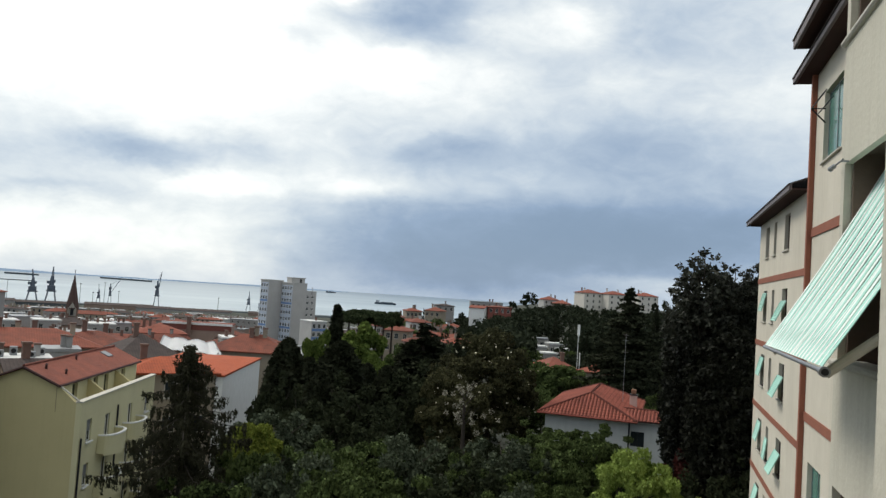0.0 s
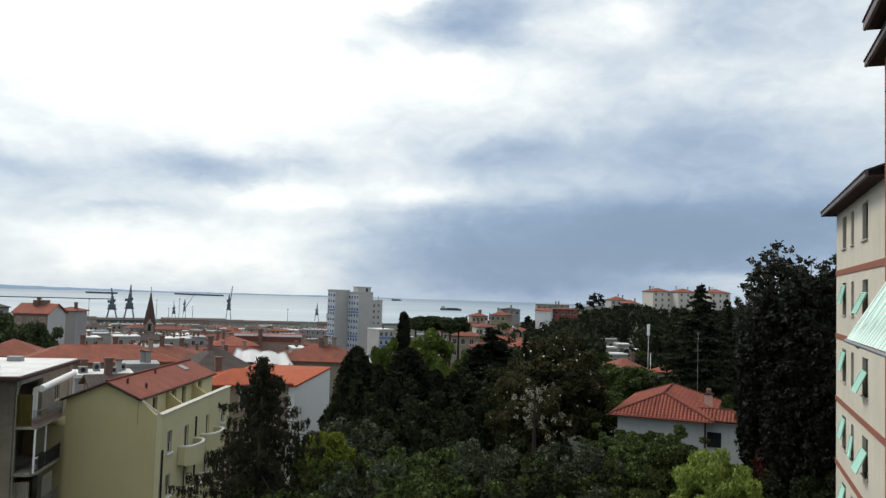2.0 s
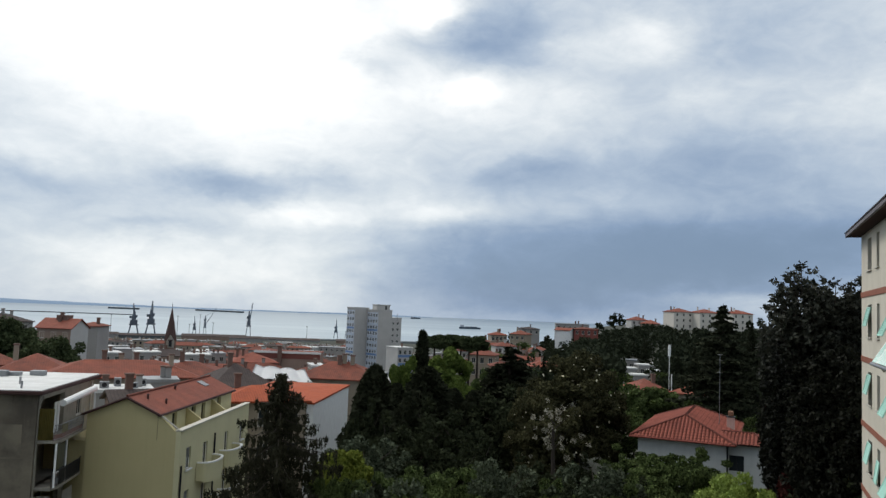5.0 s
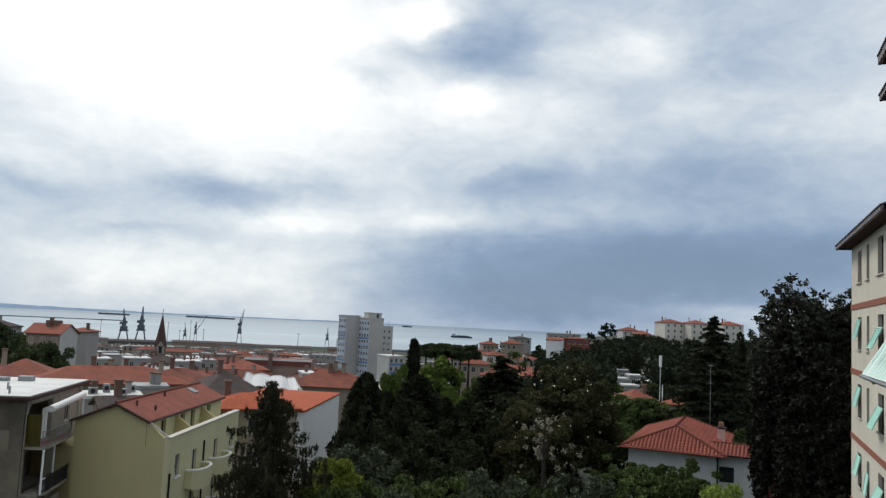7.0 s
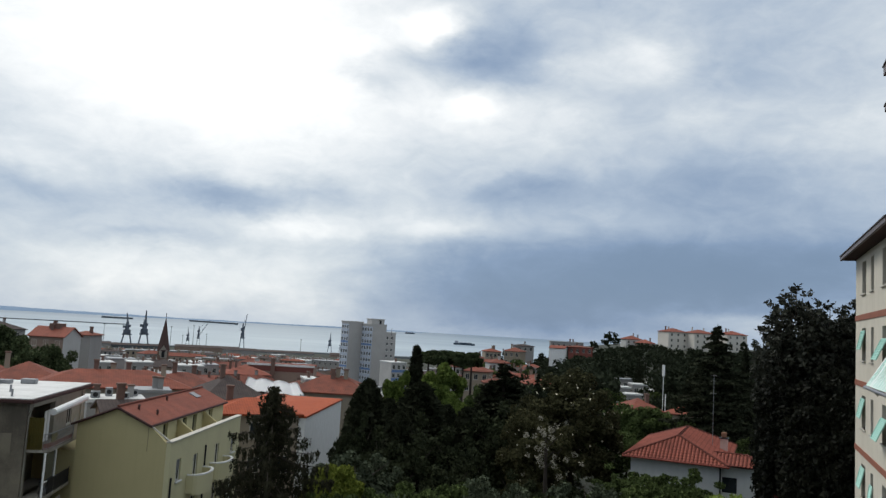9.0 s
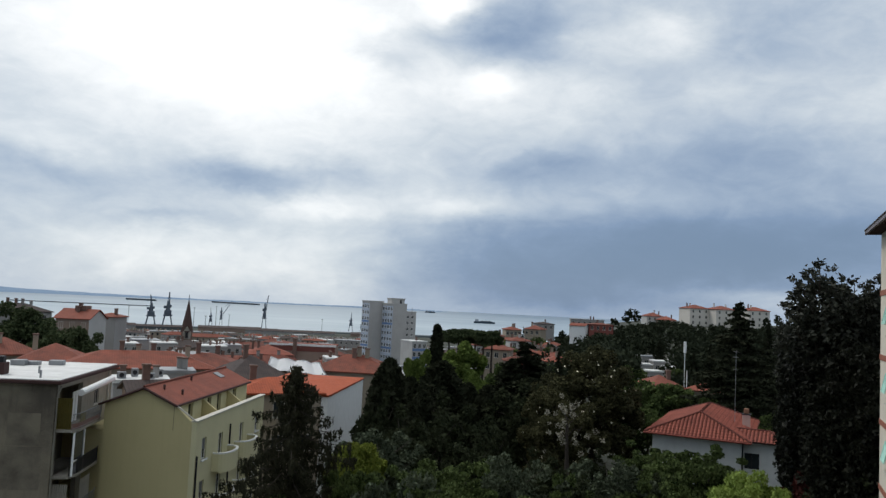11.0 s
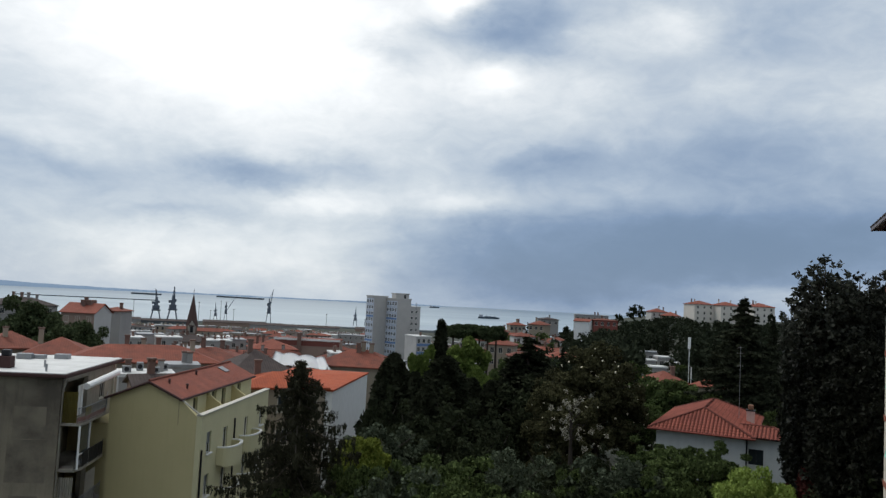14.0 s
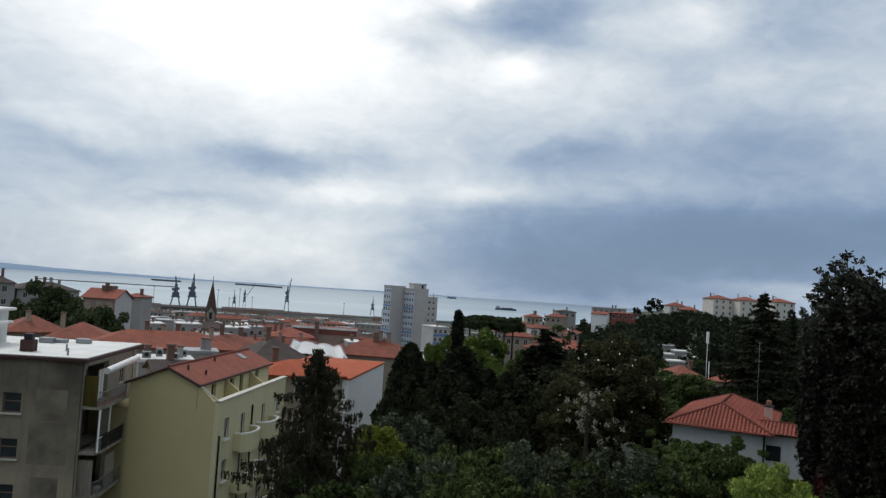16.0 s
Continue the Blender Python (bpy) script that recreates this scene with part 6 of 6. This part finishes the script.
def marquee():
    """White tensile canopy with wavy edge."""
    x, y = polar(-17.6, 106)
    t = thing("canopy", "white tensile fabric canopy with peaked edge", "canopy", pose(x, y, 0, rz=17.6))
    bm = bmesh.new()
    n, m_ = 25, 9
    g = []
    for i in range(n):
        u = i / (n - 1)
        row = []
        for j in range(m_):
            v = j / (m_ - 1)
            z = 44.95 + 1.15 * v * (0.75 + 0.25 * abs(math.cos(3 * math.pi * u))) + 0.25 * abs(math.cos(3 * math.pi * u)) * (1 - v) - 0.5 * math.sin(math.pi * v) * 0.4
            row.append(bm.verts.new((-4.0 + 7.6 * u + 1.2 * (0.5 - v) * (u - 0.3), -2.2 + 10.0 * v, z - 0.55 * u)))
        g.append(row)
    for i in range(n - 1):
        for j in range(m_ - 1):
            bm.faces.new((g[i][j], g[i + 1][j], g[i + 1][j + 1], g[i][j + 1]))
    bmesh.ops.solidify(bm, geom=bm.faces[:], thickness=0.03)
    part("membrane", bm, MEMBRANE, t, smooth=True)
    for u in (-3.6, -1.2, 1.2, 3.4):
        for yy in (-2.0, 7.5):
            part("mast", rod((u, yy, 32), (u, yy, 44.9), 0.08, n=6), METAL, t)


marquee()


def far_house(data, rnd, az, r, w, d, base, ez, rise, turn, wall, tiles):
    """A house of the far town, added to one joined mesh: walls, roof planes, chimneys, window bands left to the eye."""
    x, y = polar(az, r)
    m = pose(x, y, 0, rz=-az + turn)
    verts, faces, mats = data

    def add(points, quads, mi):
        n = len(verts)
        verts.extend(tuple(m @ Vector(p)) for p in points)
        faces.extend(tuple(n + k for k in q) for q in quads)
        mats.extend([mi] * len(quads))

    def cube(x0, x1, y0, y1, z0, z1, mi):
        add([(x0, y0, z0), (x1, y0, z0), (x1, y1, z0), (x0, y1, z0), (x0, y0, z1), (x1, y0, z1), (x1, y1, z1), (x0, y1, z1)],
            [(4, 5, 6, 7), (0, 1, 5, 4), (1, 2, 6, 5), (2, 3, 7, 6), (3, 0, 4, 7)], mi)

    cube(-w / 2, w / 2, -d / 2, d / 2, base, ez, wall)
    a, b = w / 2 + 0.5, d / 2 + 0.5
    if tiles >= 7:
        cube(-a, a, -b, b, ez, ez + 0.5, tiles)
    else:
        k = min(a * 0.9, b)
        add([(-a, -b, ez), (a, -b, ez), (a, b, ez), (-a, b, ez), (-a + k, 0, ez + rise), (a - k, 0, ez + rise)], [(0, 1, 5, 4), (2, 3, 4, 5), (1, 2, 5), (3, 0, 4)], tiles)
    for i in range(3):
        cx, cy = rnd.uniform(-w * 0.35, w * 0.35), rnd.uniform(-d * 0.2, d * 0.2)
        cube(cx - 0.5, cx + 0.5, cy - 0.4, cy + 0.4, ez, ez + rise + rnd.uniform(0.5, 1.6), 0 if i else 2)
    for i in range(int(w / 3.2)):
        xx = -w / 2 + (i + 0.5) * 3.2
        for kz in range(2):
            cube(xx - 0.6, xx + 0.6, -d / 2 - 0.1, -d / 2, ez - 2.5 - 3.1 * kz, ez - 0.8 - 3.1 * kz, 10)


def rows_of_houses():
    """The red-roofed town between the gardens and the harbour, street behind street."""
    rnd = random.Random(12)
    labels = ("town house with weathered red tiled roof", "town house with brownish tiled roof", "flat-roofed grey town building")
    far = ([], [], [])
    r = 140.0
    while r < 1010:
        step = 15 + r * 0.034
        az = -37.0 + rnd.uniform(0, 2)
        while az < -2.6:
            w = rnd.uniform(6, 13) * (1 + r / 1100)
            az += math.degrees(w / r) * 0.62
            skip = (r < 185 and not -25 < az < -10) or (r < 230 and az < -27) or (330 < r < 420 and -14 < az < -8.2) or (330 < r < 370 and -27.5 < az < -23) \
                or (r < 320 and az > -9.8) or (r < 290 and -10.5 < az) or (r > 700 and az > -8)
            if not skip:
                lim = -2.85 if r > 500 else -3.5 if r > 260 else -4.3 if r > 195 else -5.0
                if r < 395 and -14.5 < az < -8:
                    lim = min(lim, -4.9)
                if az > -9:
                    lim -= 0.35
                top = min(foot(az, r) + rnd.uniform(13, 21), top_at(lim - rnd.uniform(0.0, 0.35), r))
                kind = rnd.choices(("hip", "gable", "flat"), (5, 3, 2.6) if r < 250 else (4, 2.4, 4.2))[0]
                d = rnd.uniform(7, 11)
                rise = 0 if kind == "flat" else d * rnd.uniform(0.16, 0.25)
                tiles = rnd.choice((METAL, ROOFWHITE, PLINTH)) if kind == "flat" else rnd.choices((TILE_C, TILE, TILE_D), (6, 1.6, 1.6) if r < 250 else (4, 0.6, 3.5))[0]
                if r > 520:
                    far_house(far, rnd, az, r + rnd.uniform(-6, 6), w, d, foot(az, r) - 3, top - rise, rise, rnd.uniform(-35, 35), rnd.choices(range(4), (3, 4, 1.6, 2.5))[0],
                              rnd.choice((7, 8, 9)) if kind == "flat" else rnd.choices((4, 5, 6), (3.0, 0.4, 5))[0])
                    az += math.degrees(w / r) * 0.5 + rnd.uniform(0, 0.35)
                    continue
                block(labels[2 if kind == "flat" else 0 if tiles is not TILE_D else 1], az, r + rnd.uniform(-6, 6), w, d, foot(az, r) - 3, top - rise, rise, rnd.uniform(-35, 35),
                      rnd.choices(CITY_WALLS, (4, 3, 3, 1.5))[0], tiles, kind, cols=int(w / 3.4) if r < 520 else 0, rows_=2 if r < 330 else 1, chim=3 if r < 420 else 2, side=r < 300)
            az += math.degrees(w / r) * 0.5 + rnd.uniform(0, 0.35)
        r += step

    me = bpy.data.meshes.new("far_town")
    me.from_pydata(far[0], [], far[1])
    for m_ in (*CITY_WALLS, TILE_C, TILE, TILE_D, METAL, ROOFWHITE, PLINTH, GLASS):
        me.materials.append(m_)
    me.polygons.foreach_set("material_index", far[2])
    me.uv_layers.new(name="tiles")
    tagged(new("far_town", me), "far red-roofed town houses by the harbour", "town", kind="stuff")


rows_of_houses()
# long harbour sheds and quay
for az, r, w, z, wall in ((-22.5, 1060, 80, 10, W_PINK), (-17.4, 1090, 90, 7, W_GREY), (-27.5, 1080, 90, 8, MOLE), (-12.0, 1080, 70, 8, W_PINK), (-20.3, 1010, 40, 11, W_GREY), (-31.5, 1060, 100, 10, W_GREY)):
    block("long harbour shed by the quay", az, r, w, 16, 0.5, z - 2.5, 2.5, 0, wall, TILE_D if wall is not W_OCHRE else TILE_C, "gable", 12 if wall is W_OCHRE else 0, chim=0, name="harbour_shed", category="shed", group="harbour sheds")
bm = box(-420, 420, -12, 14, -2, 2.6, bevel=0.4)
x, y = polar(-21, 1170)
tagged(finish("quay", bm, MOLE, m=pose(x, y, 0, rz=21)), "long dark harbour quay", "quay", kind="structure")


def crane(az, r, h, reach, label, sturdy=1.0):
    """A harbour crane: portal legs, machine house, lattice jib."""
    x, y = polar(az, r)
    t = thing("harbour_crane", label, "crane", pose(x, y, 1.5, rz=-az), "harbour cranes")
    k = sturdy
    steel = mat("blue_grey_crane_steel", (0.12, 0.14, 0.17), (0.07, 0.08, 0.10))
    for sx in (-1, 1):
        for sy in (-1, 1):
            part("leg", rod((sx * 4.5 * k, sy * 4.5 * k, 0), (sx * 2.6 * k, sy * 2.6 * k, h * 0.30), 0.7 * k, 0.6 * k, 5), steel, t)
    part("portal", box(-4.2 * k, 4.2 * k, -4.2 * k, 4.2 * k, h * 0.30, h * 0.34), steel, t)
    part("machine_house", box(-3.4 * k, 3.2 * k, -3 * k, 3 * k, h * 0.345, h * 0.47, bevel=0.3), steel, t)
    part("tower", rod((0, 0, h * 0.47), (0, 0, h * 0.74), 2.2 * k, 1.2 * k, 5), steel, t)
    part("cabin", box(0.4 * k, 2.9 * k, -1.5 * k, 1.5 * k, h * 0.55, h * 0.63, bevel=0.2), steel, t)
    part("counterweight", box(-4.2 * k, -1.6 * k, -1.4 * k, 1.4 * k, h * 0.52, h * 0.60), steel, t)
    top = Vector((reach, 0, h))
    foot_ = Vector((1.0 * k, 0, h * 0.42))
    bm = bmesh.new()
    d = top - foot_
    for o in (Vector((0.9 * k, 0, 0)), Vector((-0.9 * k, 0, 0))):
        rod(foot_ + o, top + o * 0.2, 0.38 * k, 0.28 * k, 4, bm)
    for i in range(9):
        s = 1 if i % 2 else -1
        o0, o1 = 0.9 * k * (1 - 0.8 * i / 9), 0.9 * k * (1 - 0.8 * (i + 1) / 9)
        rod(foot_ + d * (i / 9) + Vector((s * o0, 0, 0)), foot_ + d * ((i + 1) / 9) + Vector((-s * o1, 0, 0)), 0.2 * k, 0.2 * k, 4, bm)
    part("jib", bm, steel, t)
    part("stay", rod((-1.0 * k, 0, h * 0.68), tuple(top), 0.2 * k, 0.2 * k, 4), steel, t)


crane(-27.85, 1180, 44, -2.0, "dark blue-grey harbour crane with raised jib", 1.5)
crane(-26.75, 1180, 49, 0.5, "dark blue-grey harbour crane with raised jib", 1.5)
crane(-23.85, 1190, 29, -1.0, "slim grey harbour crane with upright jib", 0.6)
crane(-23.15, 1190, 41, 15.0, "slim grey harbour crane with slanting jib", 0.5)
crane(-20.15, 1190, 52, 4.5, "grey harbour crane with tall leaning jib", 0.8)
crane(-13.9, 1250, 30, 0.0, "grey harbour crane beyond the town", 0.7)
crane(-13.1, 1260, 19, 0.0, "grey harbour crane beyond the town", 0.6)
for az, h in ((-29.3, 27), (-25.0, 28), (-24.2, 17), (-23.5, 31), (-22.6, 20), (-16.0, 19)):
    x, y = polar(az, 1160)
    t = thing("light_mast", "thin grey harbour light mast", "mast", pose(x, y, 1.5), "harbour masts")
    part("pole", rod((0, 0, 0), (0, 0, h), 0.45, 0.28, 5), METAL, t)
    part("lamp_head", box(-1.2, 1.2, -0.5, 0.5, h, h + 0.8), METAL, t)


def ship(az, r, length, label):
    x, y = polar(az, r)
    t = thing("cargo_ship", label, "ship", pose(x, y, 0, rz=-az), "ships at sea")
    hullm = mat("dark_ship_hull", (0.05, 0.07, 0.09), (0.035, 0.05, 0.065))
    L = length / 2
    part("hull", prism([(-L, -4), (L * 0.8, -4), (L, 0), (L * 0.8, 4), (-L, 4)], 0, 5), hullm, t)
    part("bridge", box(-L * 0.9, -L * 0.55, -3, 3, 5.005, 11), mat("ship_superstructure", (0.35, 0.37, 0.40)), t)
    for i in range(3):
        part("mast", rod((-L * 0.2 + i * L * 0.35, 0, 5), (-L * 0.2 + i * L * 0.35, 0, 10), 0.6, 0.4, 5), hullm, t)
    part("cargo", box(-L * 0.45, L * 0.7, -3, 3, 5.005, 6.8), hullm, t)


ship(-4.05, 2250, 62, "dark cargo ship lying at anchor")
ship(-8.1, 3900, 50, "distant cargo ship on the horizon")

# houses climbing the wooded hill
for i, az in enumerate((10.85, 12.6, 14.75)):
    block("pale apartment block with red hip roof on the hill", az, 450, 12.0, 11, 44, 58.6 + 0.2 * (i == 2), 2.0, 32, mat("hill_block_render", (0.60, 0.57, 0.51), (0.48, 0.45, 0.40), scale=0.2), TILE, "hip", 3, rows_=3, chim=2, name="apartment_block", category="apartment block", group="blocks on the hill")
block("pale apartment house with red roof on the hill", 8.0, 440, 9, 9, 44, 53.2, 2.0, 20, W_WHITE, TILE, "hip", 3, rows_=2, chim=2, group="blocks on the hill")
block("red-roofed lower house on the hill", 8.95, 430, 8, 8, 44, 51.6, 2.0, -20, W_PINK, TILE, "hip", 2, rows_=2, group="blocks on the hill")
block("white gabled house among trees", 2.9, 330, 6.2, 8, 40, 48.2, 1.0, -12, WHITE, TILE_C, "gable", 0, chim=0, group="houses on the hill")
block("red-walled house among trees", 4.35, 335, 10, 8, 40, 49.0, 0.6, 8, mat("red_house_render", (0.25, 0.078, 0.062)), TILE_C, "hip", 4, rows_=1, chim=1, group="houses on the hill")
block("grey flat-topped apartment house on the hill", 3.4, 365, 15, 9, 42, 50.2, 0, 5, W_GREY, PLINTH, "flat", 6, rows_=1, chim=2, group="houses on the hill")
block("grey house with shallow roof on the hill", 0.3, 360, 8, 9, 40, 47.6, 0.8, 12, W_GREY, TILE_D, "hip", 3, rows_=1, chim=1, group="houses on the hill")
block("house with red roof on the slope", -0.3, 335, 7, 8, 38, 45.6, 1.6, -20, W_OCHRE, TILE_C, "hip", 3, rows_=2, group="houses on the hill")
block("ochre house with tiled roof on the slope", -2.0, 320, 6.5, 7, 34, 45.4, 1.2, 12, W_OCHRE, TILE_C, "hip", 4, rows_=2, chim=2, group="houses on the hill")
block("ochre house with tiled roof on the slope", -3.2, 300, 6, 7, 32, 43.2, 1.2, -12, W_OCHRE, TILE_C, "hip", 4, rows_=2, chim=1, group="houses on the hill")
block("cream house with tiled roof on the slope", -1.5, 270, 7, 8, 32, 43.2, 1.3, 15, W_WHITE, TILE_C, "hip", 3, rows_=2, chim=1, group="houses on the hill")
block("cream house with red roof among trees", -2.9, 215, 7, 7, 30, 43.0, 1.4, -10, W_OCHRE, TILE_C, "hip", 3, rows_=2, chim=1, group="houses on the hill")
block("cream house with red roof among trees", 1.4, 200, 7, 7, 32, 41.6, 1.5, 10, W_OCHRE, TILE_C, "hip", 3, rows_=2, chim=1, group="houses on the hill")
block("white house with red roof among trees", -0.6, 185, 5, 6, 32, 41.5, 1.4, 10, W_WHITE, TILE_C, "hip", 3, rows_=2, chim=1, group="houses on the hill")
block("small red-roofed house in the gardens", 8.6, 130, 4.6, 6, 34, 43.6, 1.5, 25, W_PINK, TILE, "hip", 2, rows_=1, chim=1, group="houses on the hill")
block("small red-roofed house in the gardens", 11.7, 128, 4.2, 5, 34, 43.5, 1.1, -20, W_OCHRE, TILE_C, "hip", 2, rows_=1, chim=0, group="houses on the hill")
rnd = random.Random(33)
for i in range(18):
    az = -4.4 + 5.6 * rnd.random()
    r = rnd.uniform(205, 330)
    zt = top_at(np.interp(r, (205, 330), (-3.5, -1.75)) - rnd.uniform(0, 0.45) - 0.1 * max(0, az), r)
    w = rnd.uniform(3.8, 6.5)
    block(("cream", "pink", "white", "grey")[i % 4] + " hillside house with tiled roof among trees", az, r, w, rnd.uniform(4, 7), zt - 12, zt - 1.1, 1.1, rnd.uniform(-30, 30), (W_OCHRE, W_PINK, W_WHITE, W_GREY)[i % 4],
          rnd.choice((TILE_C, TILE_C, TILE_C, TILE_D)), "hip", 2, rows_=2, chim=1, group="houses on the hill", side=False)
for az, r, w, z in ((7.3, 200, 4.5, 42.0), (8.6, 205, 4.0, 42.7), (9.0, 225, 4.5, 41.9), (7.9, 230, 5.5, 42.4), (8.2, 190, 3.5, 41.2), (9.3, 195, 3.0, 42.0)):
    block("low shed with pale metal roof in the valley", az, r, w, 4, 33, z, 0, 15, W_GREY, ROOFWHITE if w < 5 else METAL, "flat", 2, rows_=1, chim=0, name="shed", category="shed", group="valley sheds")
for az, r, z, h in ((10.3, 150, -1.95, 9), (10.47, 140, -4.0, 5)):
    x, y = polar(az, r)
    zt = top_at(z, r)
    t = thing("chimney_stack", "slender white chimney stack in the valley", "chimney", pose(x, y, 34), "white stacks")
    part("shaft", rod((0, 0, 0), (0, 0, zt - 34), 0.06, 0.06, 10), WHITE, t)
    part("collar", rod((0, 0, zt - 34 - 2.0), (0, 0, zt - 34 + 0.1), 0.26 if h > 6 else 0.09, 0.26 if h > 6 else 0.09, 10), WHITE, t)
